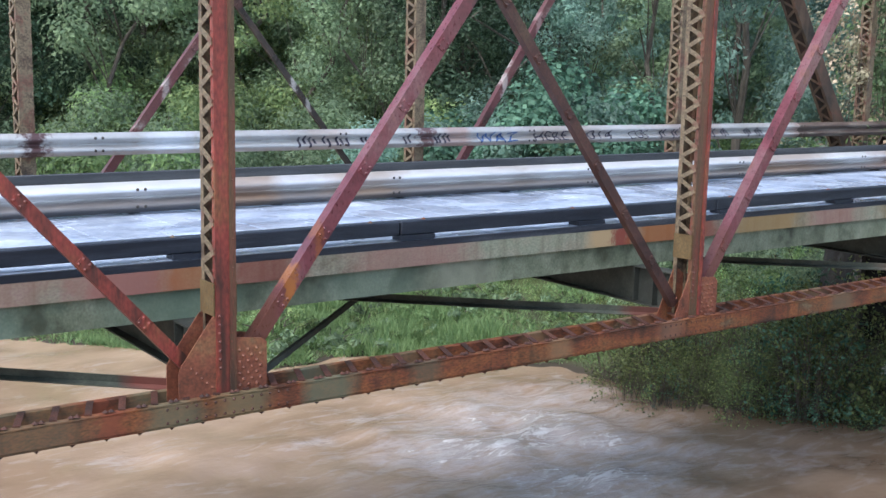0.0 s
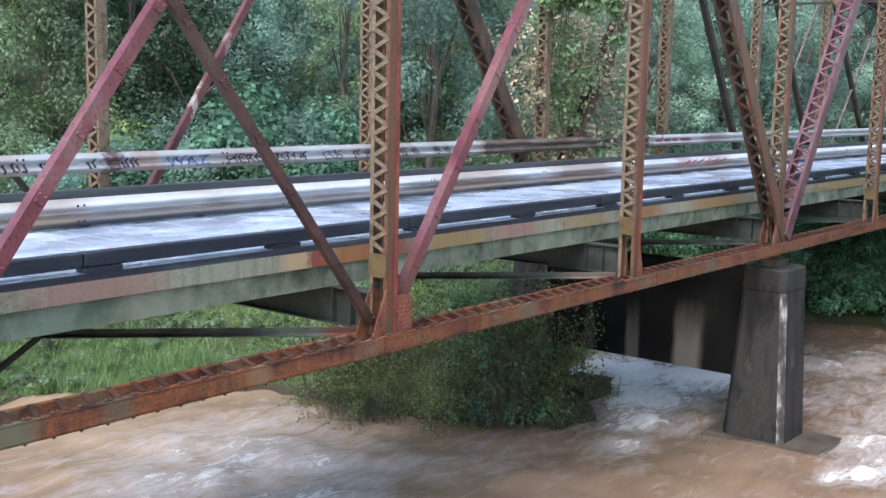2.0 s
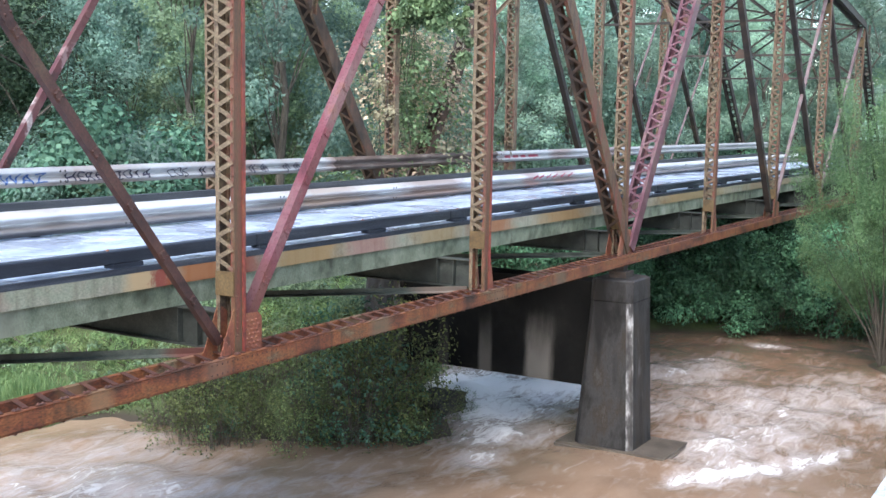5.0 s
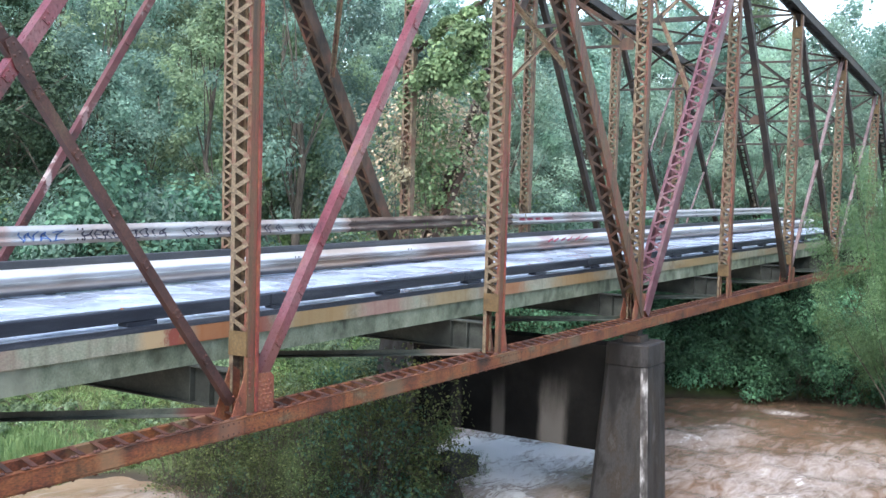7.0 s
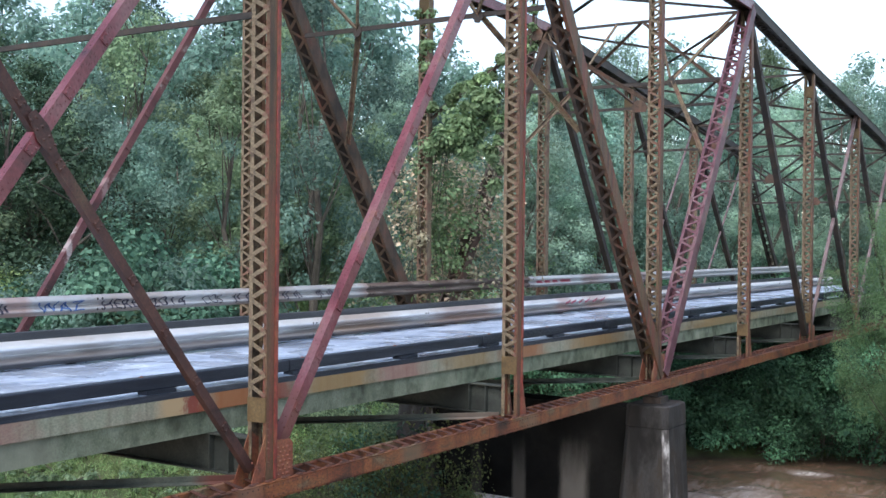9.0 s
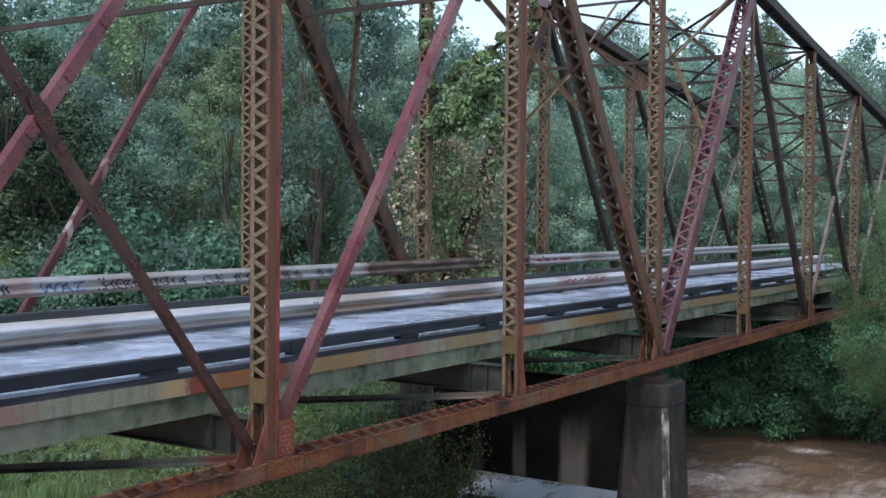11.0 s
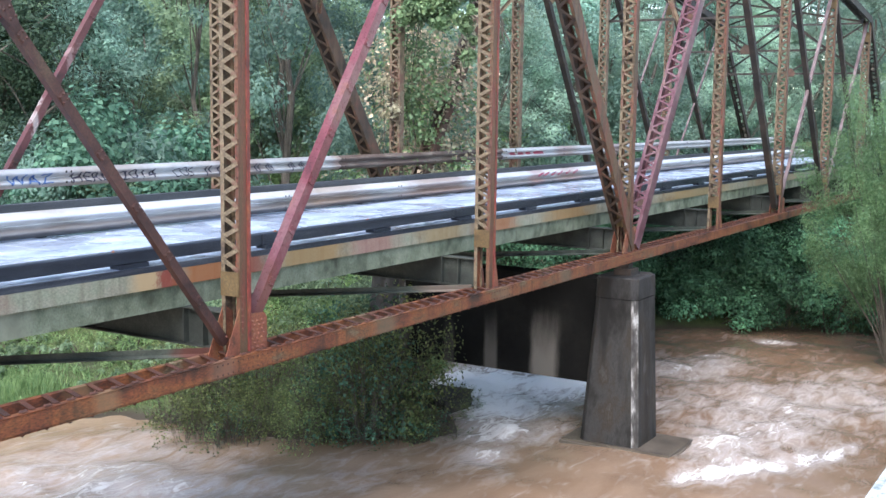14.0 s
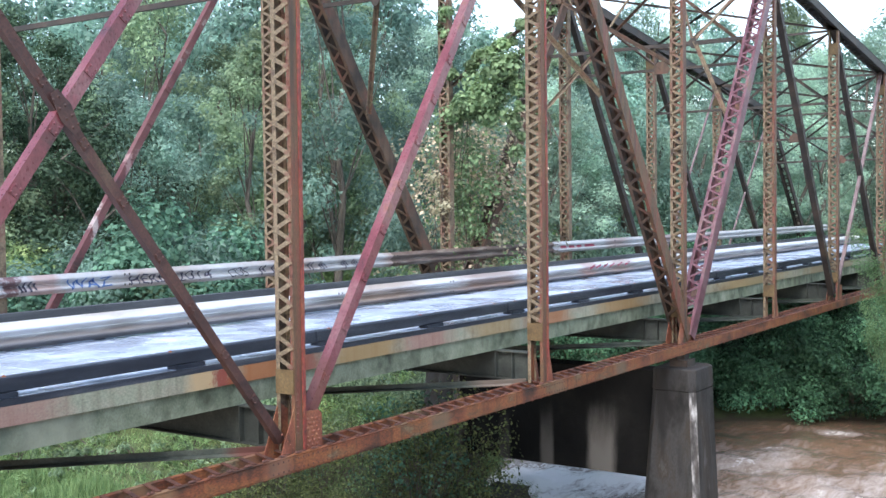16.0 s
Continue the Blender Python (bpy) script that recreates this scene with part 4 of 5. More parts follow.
for i in range(0, 9):
    f = thing("lower_lateral_brace", "greenish rusty steel angles crossing under the floor beams", "bracing", "lower lateral bars")
    for a, b, w, z in ((YF - 0.15, YN + 0.15, 0.08, -0.03), (YN + 0.15, YF - 0.15, 0.055, -0.13)):
        bm = bmesh.new()
        angle(bm, (i * P + 0.15, a, ZC + z), ((i + 1) * P - 0.15, b, ZC + z), w)
        part("bar", bm, STRUT, f)

# ---- floor system ----
for i in range(0, 10):
    x = i * P
    fb = thing("floor_beam", "deep steel floor beam toned dark for the deck's shade", "beam", "floor beams")
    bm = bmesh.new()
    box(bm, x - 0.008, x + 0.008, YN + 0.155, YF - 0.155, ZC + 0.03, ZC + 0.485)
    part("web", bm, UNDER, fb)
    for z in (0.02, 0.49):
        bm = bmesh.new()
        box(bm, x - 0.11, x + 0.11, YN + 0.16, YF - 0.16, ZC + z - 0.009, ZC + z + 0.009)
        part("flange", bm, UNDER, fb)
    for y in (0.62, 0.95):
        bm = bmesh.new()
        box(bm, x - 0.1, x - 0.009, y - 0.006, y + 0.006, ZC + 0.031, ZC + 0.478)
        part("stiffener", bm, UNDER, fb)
X0, X1 = -12.0, 58.0
for n, y in enumerate((0.95, 1.8, 2.65, 3.5, 4.35, 5.2)):
    st = thing("stringer", "flaking green painted steel stringer with rust stained cream flange", "beam", "stringers under the deck")
    bm = bmesh.new()
    channel(bm, (X0, y, ZC + 0.645), (X1, y, ZC + 0.645), 0.29, 0.09, 0.012, (0, 0, 1), (0, 1, 0))
    part("web", bm, GREEN, st)
    bm = bmesh.new()
    box(bm, X0, X1, y - 0.045, y + 0.05, ZC + 0.792, ZC + 1.0)
    part("flange", bm, FLANGE, st)
dk = tagged(new("bridge_deck"), "wet timber plank deck tinted with the sky's reflection", "deck", kind="structure")
rng = random.Random(4)
planks = []
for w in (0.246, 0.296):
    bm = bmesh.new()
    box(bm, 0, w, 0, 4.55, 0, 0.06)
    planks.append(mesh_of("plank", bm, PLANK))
x = X0
while x < X1:
    k = rng.random() < 0.4
    o = new("plank", planks[k])
    o.location = (x, 0.98 + rng.uniform(-0.008, 0.012), DECK - 0.06 + rng.uniform(-0.003, 0.003))
    o.rotation_euler = (rng.uniform(-0.001, 0.001), rng.uniform(-0.004, 0.004), 0)
    o.parent = dk
    x += 0.30 if k else 0.25
bm = bmesh.new()
box(bm, X0, X1, 0.91, 0.965, ZC + 1.003, ZC + 1.072)
part("edge_timber", bm, TIMBER, dk, "dark tarred edge timber")
cb = thing("timber_curb", "dark tarred timber curb raised on blocks", "curb")
x = X0
while x < X1:
    bm = bmesh.new()
    box(bm, x, min(x + 5.18, X1), 1.0, 1.16, DECK + 0.055, DECK + 0.21)
    bmesh.ops.bevel(bm, geom=bm.edges[:], offset=0.012, segments=1, affect="EDGES")
    part("timber", bm, TIMBER, cb)
    bm = bmesh.new()
    for d in (0.35, 2.6, 4.85):
        rivet(bm, (x + d, 1.08, DECK + 0.21), (0, 0, 1), 0.03)
    stuff(part("bolts", bm, CHORD, cb))
    x += 5.2
x = 8.78 - 2.62 * 7
while x < X1:
    bm = bmesh.new()
    box(bm, x, x + 0.46, 0.97, 1.14, DECK + 0.003, DECK + 0.056)
    part("block", bm, TIMBER, cb)
    x += 2.62

W_PROFILE = [(-0.08 * (math.sin(math.pi * abs(k) / 12) ** 2) ** 0.75, 0.155 * k / 12) for k in range(-12, 13)]


def w_rail(name, y, zc, tall, label, mat, deep=1.0):
    """A crimped steel guard rail along the far side, in bolted lengths."""
    r = thing(name, label, "guard rail", "rails on the far side")
    g = tall / 0.31
    x, k = X0, 0
    while x < X1 - 1:
        bm = bmesh.new()
        rows = []
        o = -0.006 * (k % 2)
        for xx in (x, min(x + 3.9, X1)):
            rows.append(([bm.verts.new((xx, y + a * deep + o, zc + z * g)) for a, z in W_PROFILE], [bm.verts.new((xx, y + a * deep + o + 0.004, zc + z * g)) for a, z in W_PROFILE]))
        n = len(W_PROFILE)
        for i in range(n - 1):
            bm.faces.new((rows[0][0][i], rows[1][0][i], rows[1][0][i + 1], rows[0][0][i + 1]))
            bm.faces.new((rows[0][1][i + 1], rows[1][1][i + 1], rows[1][1][i], rows[0][1][i]))
        for i in (0, n - 1):
            bm.faces.new((rows[0][0][i], rows[1][0][i], rows[1][1][i], rows[0][1][i]))
        for f in bm.faces:
            f.smooth = True
        q = part("rail_length", bm, RUSTRAIL if name[0] == "u" and 21 < x < 27 else mat, r)
        bm = bmesh.new()
        for dx in (0.06, 0.16):
            for dz in (-0.085, 0.085):
                rivet(bm, (x + dx, y - 0.082 * deep + o, zc + dz * g), (0, -1, 0), 0.022)
        stuff(part("bolts", bm, DARK, q))
        x += 3.8
        k += 1
    return r


upper = w_rail("upper_guard_rail", 5.86, ZC + 1.845, 0.31, "scratched white steel guard rail with dark graffiti", RAIL)
lower = w_rail("lower_guard_rail", 4.42, ZC + 1.28, 0.39, "weathered white steel guard rail with a brown lower half", BROWNRAIL, 1.8)
bm = bmesh.new()
box(bm, X0, X1, 4.43, 4.58, ZC + 1.475, ZC + 1.585)
part("top_timber", bm, GREYWOOD, lower, "dark grey timber rail on top")
x = -11.0
while x < X1:
    bm = bmesh.new()
    box(bm, x, x + 0.15, 4.43, 4.57, DECK, ZC + 1.474)
    part("rail_post", bm, TIMBER, lower)
    x += 2.0
for i in range(0, 10):
    bm = bmesh.new()
    box(bm, i * P - 0.06, i * P + 0.06, 5.868, YF - 0.16, ZC + 1.76, ZC + 1.92)
    part("bracket", bm, DARK, upper)


def lettering(word, x0, x1, ink):
    """Painted letters that follow the crimped face of the upper rail."""
    cu = bpy.data.curves.new("letters", "FONT")
    cu.body, cu.size = word, 1.0
    tmp = bpy.data.objects.new("letters", cu)
    me = bpy.data.meshes.new_from_object(tmp)
    bm = bmesh.new()
    bm.from_mesh(me)
    bmesh.ops.triangulate(bm, faces=bm.faces)
    bmesh.ops.subdivide_edges(bm, edges=bm.edges, cuts=3, use_grid_fill=True)
    xs = [v.co.x for v in bm.verts]
    lo, hi = min(xs), max(xs)
    top = max(v.co.y for v in bm.verts)
    for v in bm.verts:
        wob = 0.012 * math.sin(v.co.x * 5 + len(word))
        dz = (v.co.y / top - 0.5) * 0.16 - 0.02 + wob
        v.co = (x0 + (v.co.x - lo) / (hi - lo) * (x1 - x0), 5.86 + float(np.interp(dz, [p[1] for p in W_PROFILE], [p[0] for p in W_PROFILE])) - 0.011, ZC + 1.845 + dz)
    stuff(part("graffiti", bm, ink, upper, "hand painted dark letters"))
    bpy.data.objects.remove(tmp)


def bar(x0, x1, ink, low=-0.085, high=0.05):
    """A plain stroke in place of writing that cannot be read."""
    bm = bmesh.new()
    zs = np.linspace(low, high, 8)
    ys = [5.86 + float(np.interp(z, [p[1] for p in W_PROFILE], [p[0] for p in W_PROFILE])) - 0.011 for z in zs]
    vs = [[bm.verts.new((x, y, ZC + 1.845 + z)) for y, z in zip(ys, zs)] for x in (x0, x1)]
    for k in range(7):
        bm.faces.new((vs[0][k], vs[1][k], vs[1][k + 1], vs[0][k + 1]))
    part("graffiti", bm, ink, upper, "dark painted stroke")


INK = material("black_spray_paint", [(0.015, 0.015, 0.03), (0.04, 0.035, 0.06), (0.15, 0.14, 0.16)], 6, 0.6, 0.05)
BLUE = material("blue_spray_paint", [(0.03, 0.07, 0.22), (0.06, 0.13, 0.32), (0.25, 0.3, 0.4)], 5, 0.6, 0.05)
for word, a, b, ink in (("WAZ", 13.51, 14.40, BLUE), ("HERE", 14.79, 15.58, INK), ("2014", 15.84, 16.68, INK), ("COS", 17.12, 17.61, INK)):
    lettering(word, a, b, ink)
for a, b in ((10.13, 10.41), (10.40, 10.50), (10.56, 10.74), (10.79, 10.96), (10.98, 11.10), (11.25, 11.41), (12.05, 12.22), (12.66, 12.80), (12.83, 13.01), (17.95, 18.15), (18.29, 18.49), (19.36, 19.56), (19.71, 19.96), (20.43, 20.68), (20.78, 21.03)):
    strokes = max(1, round((b - a) / 0.085))
    for k in range(strokes):
        x = a + (b - a) * k / strokes
        bar(x, x + 0.042, INK, -0.085 + 0.03 * math.sin(x * 37), 0.04 + 0.03 * math.sin(x * 53))
for a, b, ink in ((30.26, 30.6, PINK), (30.75, 31.1, PINK), (31.25, 31.55, PINK), (31.75, 32.4, PINK)):
    bar(a, b, ink, -0.04, 0.03)

for x in (29.0, 29.35, 29.8, 30.2, 30.7, 31.2):
    bm = bmesh.new()
    beam(bm, (x, 4.42 - 0.146, ZC + 1.33), (x + 0.3, 4.42 - 0.146, ZC + 1.40), 0.05, 0.004, (0, 0, 1))
    part("graffiti", bm, PINK, lower, "red painted scribble")

# ---- pier ----
pr = thing("bridge_pier", "tall stained concrete pier with tapered legs standing in the river", "pier", at=(25.0, 3.1, 0))


def column(bm, cy, rings, c=0.12, pale=False):
    """A tapered column with cut corners; rings: (height, x0, x1, half width along y)."""
    prev = None
    for z, xa, xb, b in rings:
        ring = [bm.verts.new((sx, cy + sy, z)) for sx, sy in ((xb, -b + c), (xb, b - c), (xb - c, b), (xa + c, b), (xa, b - c), (xa, -b + c), (xa + c, -b), (xb - c, -b))]
        if prev:
            for i in range(8):
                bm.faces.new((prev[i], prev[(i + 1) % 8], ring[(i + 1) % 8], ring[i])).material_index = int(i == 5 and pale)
        else:
            bm.faces.new(ring[::-1])
        prev = ring
    bm.faces.new(prev)


for y in (0.1, 6.1):
    bm = bmesh.new()
    column(bm, y - 3.1, [(-1.5, -0.82, 0.52, 0.78), (ZC - 0.99, -0.52, 0.70, 0.49), (ZC - 0.97, -0.50, 0.68, 0.47)], 0.12, True)
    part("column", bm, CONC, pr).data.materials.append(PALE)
    bm = bmesh.new()
    column(bm, y - 3.1, [(ZC - 0.965, -0.53, 0.71, 0.50), (ZC - 0.53, -0.51, 0.70, 0.48), (ZC - 0.50, -0.48, 0.67, 0.45)])
    part("cap", bm, CONC, pr)
    bm = bmesh.new()
    box(bm, -0.16, 0.30, y - 3.3, y - 2.9, ZC - 0.50, ZC - 0.36)
    box(bm, -0.06, 0.2, y - 3.2, y - 3.0, ZC - 0.36, ZC - 0.225)
    part("bearing", bm, DARK, pr)
    bm = bmesh.new()
    box(bm, -0.86, 0.75, y - 4.6, y - 2.0, -1.4, 0.06)
    bmesh.ops.bevel(bm, geom=bm.edges[:], offset=0.05, segments=2, affect="EDGES")
    part("footing", bm, WETCONC, pr)
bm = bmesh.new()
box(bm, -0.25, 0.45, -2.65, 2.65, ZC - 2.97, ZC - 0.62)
part("web_wall", bm, STAINED, pr, "concrete wall coloured near black for shade, with pale stains")
# ---- parapet under the camera ----
pp = thing("parapet", "rough white painted concrete parapet of the neighbouring bridge", "parapet")
bm = bmesh.new()
box(bm, -20, 30, -9.25, -8.727, 6.38, 6.59)
bmesh.ops.bevel(bm, geom=bm.edges[:], offset=0.03, segments=2, affect="EDGES")
part("coping", bm, WHITE, pp)
bm = bmesh.new()
box(bm, -20, 30, -9.2, -8.85, 5.2, 6.378)
part("wall", bm, WHITE, pp)
solid("road", (lambda b: (box(b, -20, 30, -18, -9.2, 4.9, 5.2), b)[1])(bmesh.new()), CONC, "grey concrete road slab of the neighbouring bridge", "road", kind="structure")

# ---- plants ----
def leaf_mesh(name, centres, radii, count, size, mat, seed, flat=0.75, droop=0.3, slim=0.32, plain=False):
    """One mesh of many folded leaves, gathered in clumps round the given centres."""
    r = np.random.RandomState(seed)
    centres, radii = np.array(centres), np.array(radii)
    share = radii ** 2 / (radii ** 2).sum()
    pick = r.choice(len(centres), count, p=share)
    d = r.normal(size=(count, 3))
    d /= np.linalg.norm(d, axis=1, keepdims=True)
    rad = radii[pick] * (0.35 + 0.75 * r.rand(count) ** 0.8)
    pos = centres[pick] + d * rad[:, None] * np.array([1, 1, flat])
    n = d * 0.9 + r.normal(size=(count, 3)) * 0.35 + np.array([0, 0, 0.6])
    n /= np.linalg.norm(n, axis=1, keepdims=True)
    a = np.cross(n, r.normal(size=(count, 3)))
    a[:, 2] -= droop * r.rand(count)
    a /= np.linalg.norm(a, axis=1, keepdims=True)
    b = np.cross(n, a)
    s = size * (0.55 + 0.9 * r.rand(count))[:, None]
    V = np.empty((count, 4, 3))
    V[:, 0] = pos - a * s * 0.5
    V[:, 1] = pos + b * s * slim + n * s * 0.08
    V[:, 2] = pos + a * s * 0.5
    V[:, 3] = pos - b * s * slim + n * s * 0.08
    if plain:
        V = V[:, :3] * 1.0
        V[:, 1] += (V[:, 1] - pos) * 0.5
        F = np.arange(count * 3).reshape(-1, 3)
    else:
        i = np.arange(count) * 4
        F = np.stack([i, i + 1, i + 2, i, i + 2, i + 3], 1).reshape(-1, 3)
    me = bpy.data.meshes.new(name)
    me.vertices.add(V.shape[0] * V.shape[1])
    me.vertices.foreach_set("co", V.ravel())
    me.loops.add(len(F) * 3)
    me.loops.foreach_set("vertex_index", F.ravel().astype(np.int32))
    me.polygons.add(len(F))
    me.polygons.foreach_set("loop_start", (np.arange(len(F)) * 3).astype(np.int32))
    me.update(calc_edges=True)
    tone = r.uniform(-1, 1, len(centres))
    att = me.attributes.new("clump", "FLOAT", "POINT")
    att.data.foreach_set("value", np.repeat(tone[pick], V.shape[1]).astype(np.float32))
    me.materials.append(mat)
    return me


def limb(bm, pts, r0, r1, sides=6):
    """A tapered, bending limb through pts."""
    prev = None
    for k, p in enumerate(pts):
        p = Vector(p)
        d = (Vector(pts[min(k + 1, len(pts) - 1)]) - Vector(pts[max(k - 1, 0)])).normalized()
        s = d.orthogonal().normalized()
        u = d.cross(s)
        r = r0 + (r1 - r0) * k / (len(pts) - 1)
        ring = [bm.verts.new(p + (s * math.cos(6.2832 * i / sides) + u * math.sin(6.2832 * i / sides)) * r) for i in range(sides)]
        if prev:
            for i in range(sides):
                bm.faces.new((prev[i], prev[(i + 1) % sides], ring[(i + 1) % sides], ring[i]))
        prev = ring


def foliage(parent, name, me):
    o = new(name, me)
    o.parent = parent
    return o


def tree_kind(tall, spread, leaves, size, mat, seed, base=0.2, clumps=38):
    """A tree at the origin: a trunk with limbs, and a crown of leaf clumps with gaps between them."""
    r = random.Random(seed)
    t = thing("tree", "", "")
    bm = bmesh.new()
    trunk = [(r.uniform(-0.22, 0.22) * k, r.uniform(-0.22, 0.22) * k, tall * 0.92 * k / 7) for k in range(8)]
    trunk[0] = (0, 0, -0.6)
    limb(bm, trunk, 0.013 * tall, 0.03, 8)
    centres, radii = [], []
    for k in range(clumps):
        h = base + (1 - base) * (k + r.random()) / clumps
        shape = math.sin(min(1.0, (h - base) / (1 - base) * 0.85 + 0.18) * math.pi) ** 0.7
        w = spread * shape * math.sqrt(r.random() * 0.92 + 0.08)
        an = r.random() * 6.283
        c = (w * math.cos(an), w * math.sin(an), tall * h + r.uniform(-0.5, 0.5))
        centres.append(c)
        radii.append(r.uniform(0.45, 1.0) * spread * 0.33)
        j = max(1, min(6, int(h * 7) - 1))
        b = trunk[j]
        mid = ((b[0] + c[0]) / 2, (b[1] + c[1]) / 2, (b[2] + c[2]) / 2 + 0.25)
        if k % 3 == 0:
            limb(bm, [(b[0], b[1], min(b[2], c[2])), mid, c], 0.0025 * tall, 0.01, 4)
    part("trunk", bm, BARK, t)
    foliage(t, "crown", leaf_mesh("crown", centres, radii, leaves, size, mat, seed, plain=True))
    return t


def shrub_kind(tall, spread, leaves, size, mat, seed, clumps=18, kind="shrub", slim=0.32, plain=False, stem=0.028, low=0.08):
    """A shrub of many stems with leaf clumps from the ground up."""
    r = random.Random(seed)
    t = thing(kind, "", "")
    bm = bmesh.new()
    centres, radii = [], []
    for k in range(clumps):
        an, w = r.random() * 6.283, spread * math.sqrt(r.random())
        c = (w * math.cos(an), w * math.sin(an), tall * r.uniform(low, 0.92) * (1 - 0.35 * (w / spread) ** 2))
        centres.append(c)
        radii.append(r.uniform(0.4, 0.9) * min(spread, tall) * 0.40)
        limb(bm, [(c[0] * 0.2, c[1] * 0.2, -0.3), (c[0] * 0.6 + r.uniform(-0.1, 0.1), c[1] * 0.6, c[2] * 0.6 + (0.25 if stem < 0.02 else 0)), c], stem, stem * 0.22, 4)
    stuff(part("stem", bm, BARK, t))
    foliage(t, "foliage", leaf_mesh("foliage", centres, radii, leaves, size, mat, seed, slim=slim, plain=plain))
    return t


def plant(kind, label, category, group, x, y, rng, scale=(0.85, 1.2), z=None, limit=0):
    s = rng.uniform(*scale)
    if limit:
        far, b = math.hypot(x - EX, y - EY), math.degrees(math.atan2(x - EX, y - EY))
        rise = float(np.interp(b, [33, 35.5, 40, 42, 43.5, 46, 48, 50, 54, 57.5, 62, 74, 79], [15.5, 12, 12, 14, 12.3, 12.3, 14.5, 15, 13.5, 9.8, 9.6, 9.6, 8.3])) + rng.uniform(-1.3, 0.2)
        s = min(s, (7.1 + far * math.tan(radians(rise)) - height(x, y)) / (limit * 1.08))
    o = copy_thing(kind, pose(x, y, height(x, y) - 0.1 if z is None else z, 0, 0, rng.uniform(0, 360)) @ Matrix.Diagonal((s, s, s * rng.uniform(0.9, 1.15), 1)))
    return tagged(o, label, category, group)


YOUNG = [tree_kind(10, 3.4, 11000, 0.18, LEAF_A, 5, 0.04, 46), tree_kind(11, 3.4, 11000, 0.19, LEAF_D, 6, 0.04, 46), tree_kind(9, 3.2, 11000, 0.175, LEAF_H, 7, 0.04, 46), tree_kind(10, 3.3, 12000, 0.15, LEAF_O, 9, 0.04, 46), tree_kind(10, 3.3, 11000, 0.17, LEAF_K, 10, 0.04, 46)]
YOUNG_LABELS = ["dense dark green young tree leafy to the ground", "dense blue green young tree leafy to the ground", "dense light green young tree leafy to the ground", "olive green young tree with some yellow leaves", "dark shaded young tree in the wood"]
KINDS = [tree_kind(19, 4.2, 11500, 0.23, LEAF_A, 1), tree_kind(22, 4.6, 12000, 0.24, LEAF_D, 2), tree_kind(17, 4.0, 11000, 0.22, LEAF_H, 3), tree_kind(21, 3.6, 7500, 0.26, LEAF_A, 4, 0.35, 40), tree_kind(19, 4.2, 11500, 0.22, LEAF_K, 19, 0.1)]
TREE_LABELS = ["tall dark green broadleaf tree in the riverside wood", "tall blue green tree in the riverside wood", "lighter green young tree in the riverside wood", "tall thin tree with an open crown", "tall dark shaded tree in the riverside wood"]
BUSHES = [shrub_kind(3.4, 2.3, 8000, 0.115, LEAF_A, 11, plain=True), shrub_kind(3.8, 2.4, 8000, 0.12, LEAF_D, 12, plain=True), shrub_kind(3.2, 2.2, 8000, 0.11, LEAF_B, 13, plain=True), shrub_kind(3.4, 2.2, 6500, 0.11, LEAF_C, 14, plain=True), shrub_kind(3.4, 2.3, 8000, 0.105, LEAF_O, 18, plain=True)]
BUSH_LABELS = ["dense dark green shrub on the river bank", "dense blue green shrub on the river bank", "leafy light green shrub on the river bank", "yellowing autumn shrub on the river bank", "olive green shrub on the river bank"]
MOUND = shrub_kind(5.6, 3.6, 11000, 0.16, LEAF_G, 15, 40, slim=0.45)
FAR = tree_kind(13, 4.6, 5000, 0.36, LEAF_D, 8, 0.03, 70)
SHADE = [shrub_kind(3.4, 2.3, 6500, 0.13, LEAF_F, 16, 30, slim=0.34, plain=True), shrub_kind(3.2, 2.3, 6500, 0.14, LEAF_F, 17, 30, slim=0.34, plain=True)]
TWIGS = [shrub_kind(3.0, 1.3, 1700, 0.075, LEAF_E, 21, 46, stem=0.011, low=-0.03), shrub_kind(2.7, 1.3, 1400, 0.075, LEAF_E, 22, 46, stem=0.011, low=-0.03), shrub_kind(3.0, 1.2, 1100, 0.08, LEAF_O, 23, 46, stem=0.011, low=-0.03), shrub_kind(2.8, 1.2, 1100, 0.085, LEAF_G, 24, 40, stem=0.011, low=-0.03), shrub_kind(2.6, 1.2, 650, 0.08, LEAF_O, 25, 40, stem=0.014, low=-0.03)]
TWIG_LABELS = ["twiggy dark green bush at the water's edge", "twiggy fresh green bush at the water's edge", "twiggy light green bush at the water's edge", "twiggy blue green bush at the water's edge", "bare twiggy bush with yellowing leaves"]
WEEDS = [shrub_kind(0.55, 1.0, 500, 0.11, LEAF_A, 41, 9, "weed_clump", plain=True), shrub_kind(0.7, 0.8, 450, 0.11, GRASS, 42, 9, "weed_clump", 0.12, plain=True), shrub_kind(0.6, 0.9, 450, 0.09, LEAF_O, 43, 9, "weed_clump", plain=True)]
HEIGHTS = (19, 22, 17, 21, 19)
EX, EY = 2.3, -9.0
rng = random.Random(9)


def polar(bearing, dist):
    return EX + dist * math.sin(radians(bearing)), EY + dist * math.cos(radians(bearing))


def bearing_of(x, y):
    return math.degrees(math.atan2(x - EX, y - EY))


def choose(b, bands):
    """One of the kinds listed for the part of the wood at bearing b: bands of (upper bearing, kinds)."""
    return rng.choice(next(kinds for top, kinds in bands if b < top))


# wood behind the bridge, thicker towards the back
# Bands below 18 and from 34 to 39 take leaves coloured for shade
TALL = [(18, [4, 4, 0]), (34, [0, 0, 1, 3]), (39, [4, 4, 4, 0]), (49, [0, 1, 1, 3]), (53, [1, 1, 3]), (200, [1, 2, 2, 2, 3])]
